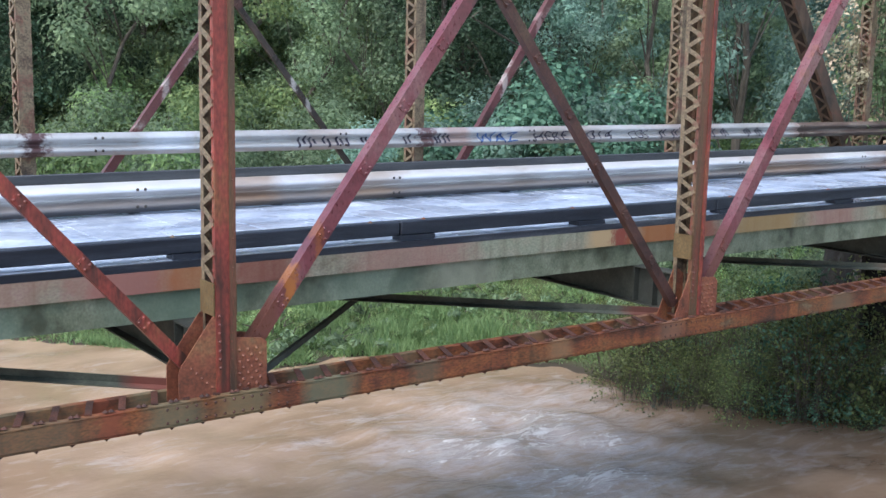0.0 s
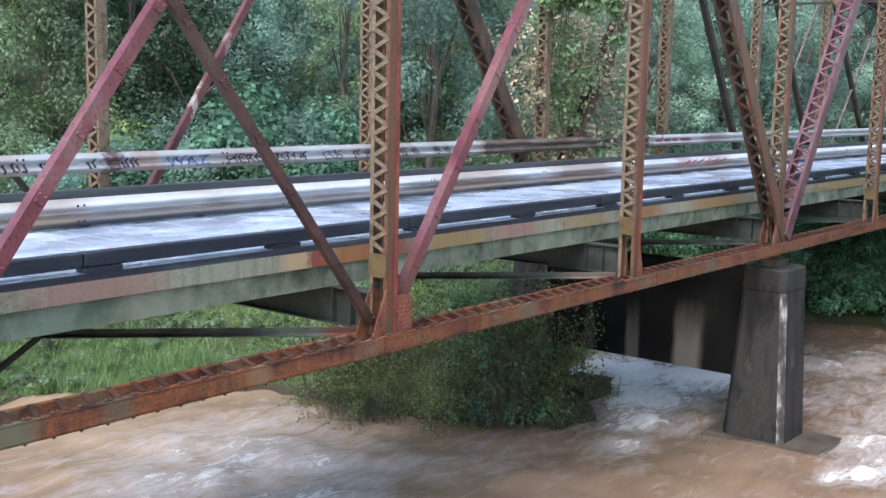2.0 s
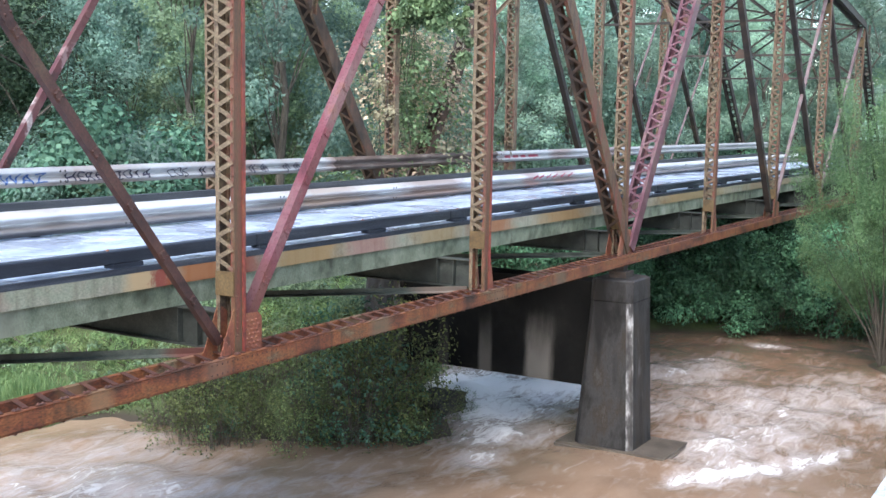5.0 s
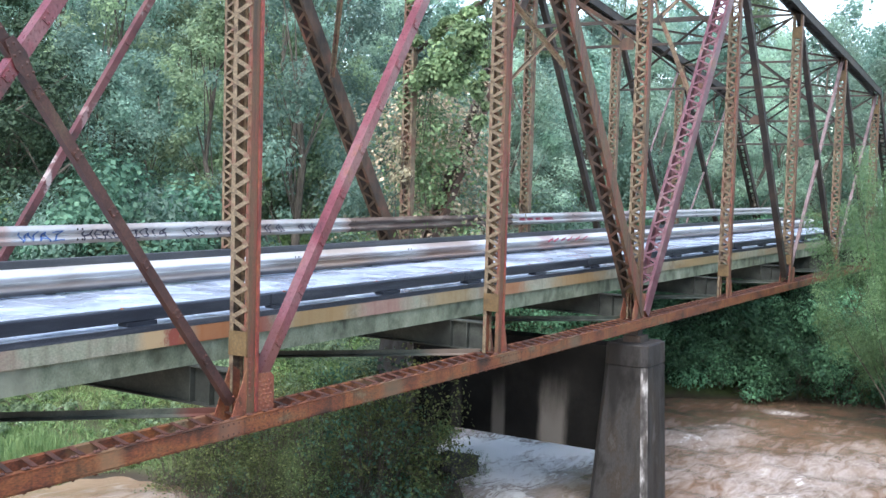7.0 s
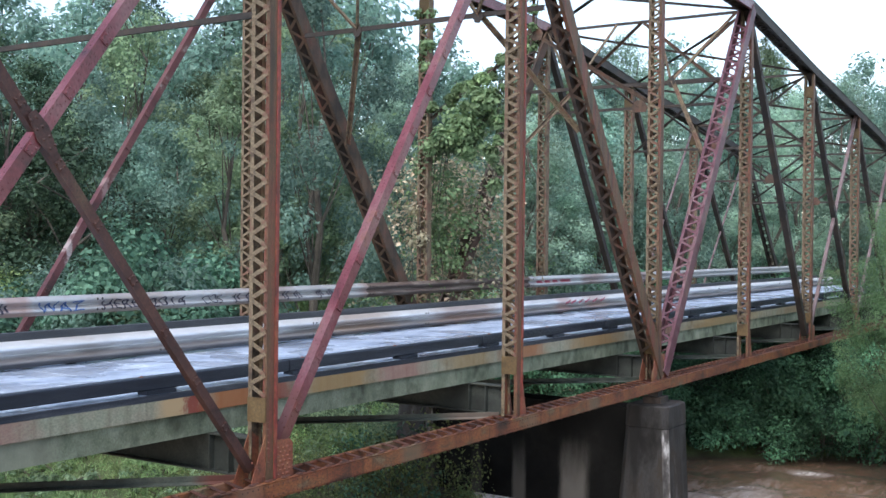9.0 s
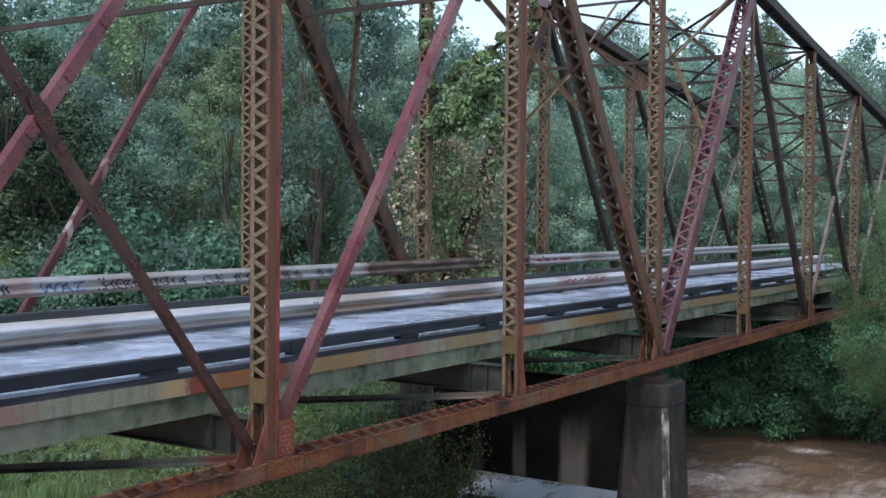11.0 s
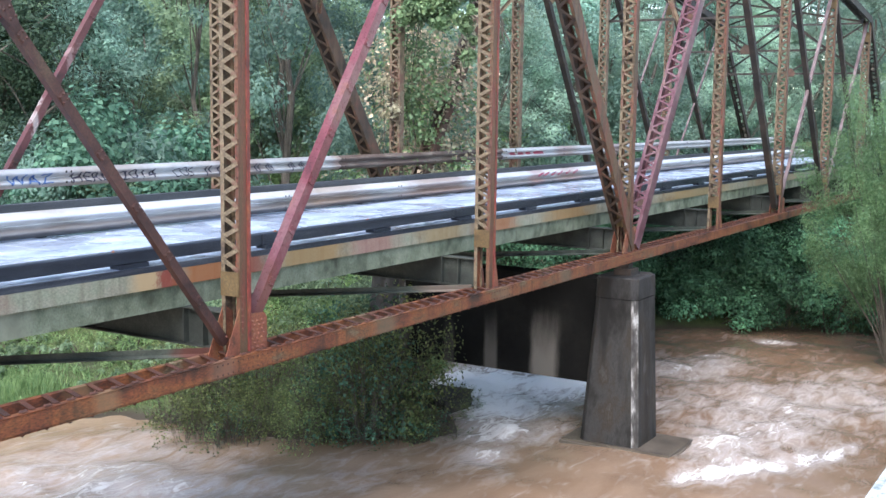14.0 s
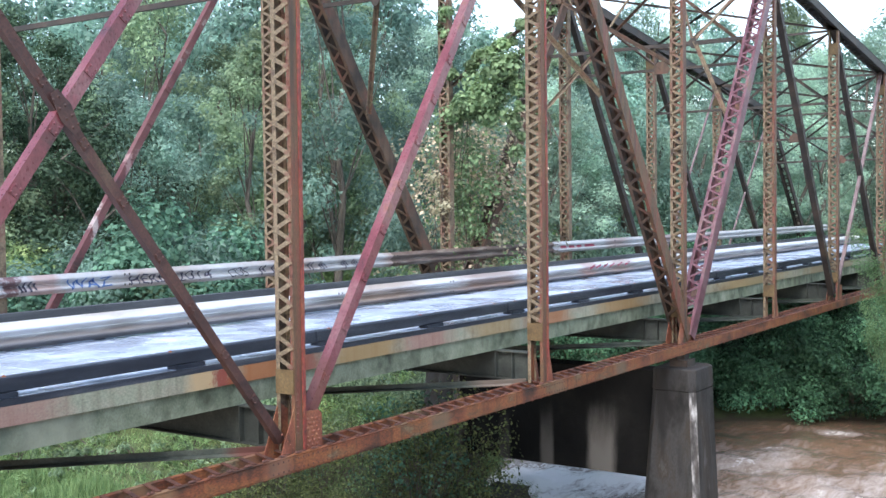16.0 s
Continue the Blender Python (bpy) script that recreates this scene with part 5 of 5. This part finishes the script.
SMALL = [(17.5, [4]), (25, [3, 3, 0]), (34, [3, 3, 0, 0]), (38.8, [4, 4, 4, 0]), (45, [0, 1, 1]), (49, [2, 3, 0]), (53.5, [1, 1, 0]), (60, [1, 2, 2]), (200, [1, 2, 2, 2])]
LOW = [(17.5, [0]), (25, [4, 0, 2]), (34, [4, 0, 0, 2]), (45, [1, 0]), (53.5, [1, 0, 2]), (200, [2, 3, 2, 1])]
count = 0
while count < 34:
    x, y = polar(rng.uniform(9, 62), rng.uniform(43, 78))
    b, far = bearing_of(x, y), math.hypot(x - EX, y - EY)
    if height(x, y) < 0.3:
        continue
    n = choose(b, TALL)
    s = (7.1 + far * (0.25 if b < 57 else 0.165)) / HEIGHTS[n]
    plant(KINDS[n], TREE_LABELS[n], "tree", "trees of the riverside wood", x, y, rng, (0.8 * s, 1.05 * s), None, HEIGHTS[n])
    count += 1
count = 0
while count < 22:
    x, y = polar(rng.uniform(61, 90), rng.uniform(54, 92))
    if height(x, y) < 0.3 or (-1.5 < y < 8 and x < 66):
        continue
    n = choose(80, TALL)
    s = (7.1 + math.hypot(x - EX, y - EY) * 0.155) / HEIGHTS[n]
    plant(KINDS[n], TREE_LABELS[n], "tree", "trees of the riverside wood", x, y, rng, (0.9 * s, 1.1 * s), None, HEIGHTS[n])
    count += 1
for total, b0, b1, d0, d1, sizes in ((50, 8, 66, 42, 62, (0.85, 1.25)), (18, 64, 90, 50, 85, (0.8, 1.2)), (10, 62, 80, 66, 84, (1.0, 1.3)), (14, 12, 60, 62, 80, (1.1, 1.4))):
    count = 0
    while count < total:
        x, y = polar(rng.uniform(b0, b1), rng.uniform(d0, d1))
        if height(x, y) < 0.3 or (b0 > 60 and -1.5 < y < 8 and x < 66):
            continue
        n = choose(bearing_of(x, y), SMALL)
        plant(YOUNG[n], YOUNG_LABELS[n], "tree", "young trees at the edge of the wood", x, y, rng, sizes, None, 11)
        count += 1
count = 0
while count < 56:
    x, y = polar(rng.uniform(8, 62), rng.uniform(35, 50))
    b = bearing_of(x, y)
    if height(x, y) < 0.3 or 34.6 < b < 38.2:
        continue
    n = choose(b, LOW)
    plant(BUSHES[n], BUSH_LABELS[n], "shrub", "shrubs at the edge of the wood", x, y, rng, (1.0, 1.7))
    count += 1
for b, d in ((47.5, 30), (49, 32.5), (50.5, 31), (52, 33.5), (53.2, 32), (54.6, 35), (56, 37.5), (57.5, 39)):
    x, y = polar(b, d)
    n = rng.choice([1, 1, 0, 2])
    plant(BUSHES[n], BUSH_LABELS[n], "shrub", "shrubs at the edge of the wood", x, y, rng, (0.6, 0.85))
for b, d in ((41, 35), (43.6, 36.5), (40.2, 37)):
    x, y = polar(b, d)
    plant(MOUND, "broad deep green vine mound behind the guard rail", "shrub", "shrubs at the edge of the wood", x, y, rng, (0.95, 1.1))
for k in range(54):
    x, y = polar(8 + k * 1.52 + rng.uniform(-0.7, 0.7), rng.uniform(82, 112))
    if height(x, y) > 0.3:
        plant(FAR, "tall green tree in the depth of the wood", "tree", "trees of the riverside wood", x, y, rng, (1.4, 2.0), None, 13)
# far shore
for k in range(20):
    y = rng.uniform(-2.6, 5.5)
    x = (40.6 - (y > 0) * y * 0.55) + rng.uniform(0.5, 2.4)
    n = rng.choice([0, 1])
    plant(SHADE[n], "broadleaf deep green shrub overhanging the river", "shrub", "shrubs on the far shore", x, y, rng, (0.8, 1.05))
for k in range(22):
    x, y = rng.uniform(41, 58), rng.choice([rng.uniform(-14, -3), rng.uniform(8, 22)])
    n = rng.choice([0, 1, 1, 2])
    plant(BUSHES[n], BUSH_LABELS[n], "shrub", "shrubs on the far shore", x, y, rng, (1.0, 1.7))
for k in range(12):
    x, y = rng.uniform(43, 57), rng.uniform(-1, 7)
    n = rng.choice([0, 1])
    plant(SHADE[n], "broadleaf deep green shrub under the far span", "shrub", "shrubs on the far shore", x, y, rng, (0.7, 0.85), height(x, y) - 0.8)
for k in range(18):
    x, y = rng.uniform(37.5, 48), rng.uniform(6, 15)
    if height(x, y) > 0:
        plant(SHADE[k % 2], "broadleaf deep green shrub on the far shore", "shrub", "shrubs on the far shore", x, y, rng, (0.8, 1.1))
# bushes under the bridge, beside the pier
count = 0
while count < 38:
    x, y = rng.uniform(20.2, 25.2), rng.uniform(3.6, 10.5)
    if height(x, y) < -0.05 or bearing_of(x, y) > 56.6:
        continue
    n = rng.choice([0, 0, 0, 1, 2, 3, 3, 4])
    plant(TWIGS[n], TWIG_LABELS[n], "bush", "bushes below the bridge", x, y, rng, (0.6, 1.25) if y < 7 else (0.4, 0.75))
    count += 1
for k in range(16):
    f = k / 15
    x, y = 19.6 + 3.6 * f + rng.uniform(-0.7, 0.2), 8.6 - 4.2 * min(1, f * 1.35) + rng.uniform(-0.7, 0.2)
    plant(TWIGS[(0, 2, 0, 4, 3)[k % 5]], "twiggy bush trailing its branches in the water", "bush", "bushes below the bridge", x, y, rng, (0.5, 0.85), -0.4)
for x, y in ((25.2, 6.2), (25.5, 7.2), (25.8, 8.6), (26.5, 10.5)):
    plant(BUSHES[2], BUSH_LABELS[2], "shrub", "bushes below the bridge", x, y, rng, (0.45, 0.6))
for x, y, size, n in ((26.3, 6.1, 0.3, 2), (26.6, 6.9, 0.34, 2), (27.0, 7.6, 0.4, 1)):
    plant(BUSHES[n], "fresh green tuft beside the pier", "shrub", "bushes below the bridge", x, y, rng, (size, size), 0.1)
for x, y, size in ((25.5, 4.1, 0.2), (24.6, 3.9, 0.18)):
    plant(TWIGS[2], "small leafy sprig beside the rock", "bush", "bushes below the bridge", x, y, rng, (size, size), -0.05)
# weeds on the grassy slope
count = 0
while count < 200:
    x, y = (rng.uniform(11, 24), rng.uniform(11, 24)) if count < 150 else (rng.uniform(11, 30), rng.uniform(11, 32))
    if height(x, y) < 0.1:
        continue
    n = rng.choice([0, 0, 1, 1, 1, 2])
    plant(WEEDS[n], ["low leafy green weeds on the bank", "tuft of long green grass on the bank", "yellowing weeds on the bank"][n], "weeds", "weeds on the bank", x, y, rng, (0.6, 1.3))
    count += 1


def vine(name, label, path, leaves, radius, size, mat, seed, stems=5, thick=0.02):
    """A climber: bare stems along path with clumps of leaves round them."""
    r = random.Random(seed)
    t = thing(name, label, "vine")
    bm = bmesh.new()
    for k in range(stems):
        limb(bm, [(x + r.uniform(-1, 1) * radius * 0.5, y + r.uniform(-1, 1) * radius * 0.5, z) for x, y, z in path], thick, thick * 0.5, 4)
    stuff(part("stem", bm, BARK, t))
    centres, radii = [], []
    for a, b in zip(path, path[1:]):
        for k in range(9):
            f = r.random()
            centres.append(tuple(a[i] + (b[i] - a[i]) * f + r.uniform(-1, 1) * radius * 0.6 for i in range(3)))
            radii.append(radius * r.uniform(0.3, 0.8))
    foliage(t, "foliage", leaf_mesh("foliage", centres, radii, leaves, size, mat, seed))
    return t


F4 = 4 * P
vine("climbing_vine", "green creeper hanging in a curtain from the knee brace", [(F4 + 0.1, YF - 0.1, ZC + 5.1), (F4 + 0.1, YF - 0.7, ZC + 5.4), (F4 + 0.1, YF - 1.3, ZC + 5.7), (F4 + 0.1, YF - 1.8, ZC + 6.3)], 5200, 0.6, 0.12, LEAF_V, 51, 8)
vine("climbing_vine", "green creeper hanging in a curtain from the knee brace", [(F4, YF - 0.2, ZC + 6.1), (F4, YF - 1.3, ZC + 6.7), (F4, MID + 0.2, ZC + 7.7)], 3600, 0.26, 0.12, LEAF_V, 52, 4)
vine("climbing_vine", "loose strands of green creeper trailing from the brace", [(F4, YF - 2.1, ZC + 6.8), (F4 + 0.1, YF - 2.05, ZC + 5.4), (F4, YF - 1.95, ZC + 4.1)], 1300, 0.24, 0.12, LEAF_V, 58, 5, 0.008)
vine("climbing_vine", "green creeper wound round the hanger of the sway frame", [(F4, MID, ZC + 7.3), (F4, MID, ZC + 9.0)], 800, 0.22, 0.10, LEAF_V, 59, 2)
vine("climbing_vine", "green creeper wound round the rusty upright", [(F4, YF, ZC + 6.0), (F4, YF, ZC + 8.0), (F4, YF, ZC + 9.6)], 1000, 0.28, 0.11, LEAF_V, 53, 3)
vine("climbing_vine", "dark leafless stems below the green creeper", [(F4 + 0.3, YF - 0.5, ZC + 5.2), (F4 + 0.9, YF - 0.1, ZC + 3.6), (F4 + 1.3, YF + 0.3, ZC + 1.6)], 1700, 0.8, 0.11, LEAF_V, 60, 6, 0.010)
vine("climbing_vine", "bare twigs and dry leaves tangled behind the guard rail", [(F4 + 1.6, YF + 1.0, ZC - 0.5), (F4 + 2.2, YF + 0.6, ZC + 1.8), (F4 + 2.4, YF + 0.4, ZC + 3.4), (F4 + 1.8, YF + 0.2, ZC + 5.0)], 4500, 1.7, 0.115, DRY, 54, 5, 0.010)
vine("climbing_vine", "yellowing creeper spilling over the guard rail", [(F4 + 1.2, YF + 0.9, ZC + 0.4), (F4 + 3.4, YF + 0.8, ZC + 1.6), (F4 + 2.2, YF + 0.6, ZC + 3.4), (F4 + 1.4, YF + 0.6, ZC + 4.4)], 4000, 1.8, 0.12, LEAF_C, 55, 4, 0.010)
vine("climbing_vine", "leafy green creeper climbing over the tangle", [(F4 + 0.2, YF + 0.8, ZC + 0.2), (F4 + 1.4, YF + 0.8, ZC + 2.4), (F4 + 2.9, YF + 0.7, ZC + 4.0), (F4 + 2.2, YF + 0.5, ZC + 5.4)], 2800, 1.8, 0.12, LEAF_B, 57, 4, 0.010)
vine("climbing_vine", "dry brown creeper round the rusty upright", [(F4, YF + 0.1, ZC + 1.0), (F4 - 0.1, YF + 0.1, ZC + 4.0)], 400, 0.4, 0.10, LEAF_C, 56, 5, 0.012)


def sapling(x, y):
    """A young tree of upswept branches that end in soft plumes of fine leaves."""
    r = random.Random(61)
    t = thing("sapling", "feathery bright green willow sapling on the shore", "sapling", at=(x, y, -0.1))
    bm = bmesh.new()
    centres, radii = [], []
    for k in range(34):
        an, w = k * 2.4, 2.75 * math.sqrt((k + 0.5) / 34)
        top = (8.7 - 1.3 * (w / 2.75) ** 2) * r.uniform(0.78, 1.0) if k % 3 else r.uniform(2.4, 5.0)
        tip = (w * math.cos(an), w * math.sin(an), top)
        fork = (tip[0] * 0.6, tip[1] * 0.6, top * 0.62)
        limb(bm, [(r.uniform(-0.1, 0.1), r.uniform(-0.1, 0.1), 0.0), (tip[0] * 0.22, tip[1] * 0.22, top * 0.3), fork, tip], 0.03, 0.006, 4)
        for f in (0.15, 0.4, 0.62, 0.82, 0.97):
            c = [fork[i] + (tip[i] - fork[i]) * f + r.uniform(-0.3, 0.3) for i in range(3)]
            centres.append(tuple(c))
            radii.append(r.uniform(0.28, 0.58) * (1.15 - 0.4 * f))
    stuff(part("stem", bm, BARK, t))
    foliage(t, "crown", leaf_mesh("crown", centres, radii, 125000, 0.09, NEEDLE, 62, flat=1.25, droop=-0.6, slim=0.12, plain=True))
    return t


sapling(36.5, -3.6)
for kind in [MOUND, FAR] + SHADE + KINDS + YOUNG + BUSHES + TWIGS + WEEDS:
    for o in (kind, *kind.children_recursive):
        bpy.data.objects.remove(o)

# flat rock at the water's edge
bm = bmesh.new()
bmesh.ops.create_cube(bm, size=1)
bmesh.ops.subdivide_edges(bm, edges=bm.edges, cuts=3, use_grid_fill=True)
for v in bm.verts:
    v.co = Vector((v.co.x * 1.3, v.co.y * 0.9, v.co.z * 0.5)) * (1 + 0.16 * noise.noise(v.co * 2.3))
bmesh.ops.translate(bm, verts=bm.verts, vec=(25.0, 4.75, 0.14))
solid("rock", bm, WALLC, "dark wet flat rock at the water's edge", "rock")

# rough grass on the bank
r = np.random.RandomState(5)
gx, gy = np.concatenate([r.uniform(8, 32, 120000), r.uniform(11, 20, 60000)]), np.concatenate([r.uniform(10, 34, 120000), r.uniform(11, 20, 60000)])
keep = land(gx, gy) > 0.0
gx, gy = gx[keep], gy[keep]
gz = land(gx, gy)
n = len(gx)
tall = 0.6 + 0.8 * (np.sin(gx * 0.9 + 1.3 * np.sin(gy)) * np.sin(gy * 0.8) > 0.1)
an, hh = r.rand(n) * 6.283, (0.08 + 0.24 * r.rand(n) ** 2) * tall
lean = r.normal(size=(n, 2)) * 0.12
V = np.empty((n, 3, 3))
w = 0.014 + 0.014 * r.rand(n)
V[:, 0] = np.stack([gx - w * np.cos(an), gy - w * np.sin(an), gz - 0.03], 1)
V[:, 1] = np.stack([gx + w * np.cos(an), gy + w * np.sin(an), gz - 0.03], 1)
V[:, 2] = np.stack([gx + lean[:, 0], gy + lean[:, 1], gz + hh], 1)
me = bpy.data.meshes.new("grass")
me.from_pydata(V.reshape(-1, 3).tolist(), [], np.arange(n * 3).reshape(-1, 3).tolist())
me.materials.append(GRASS)
tagged(new("grass", me), "rough bright green grass on the river bank", "grass", kind="stuff")
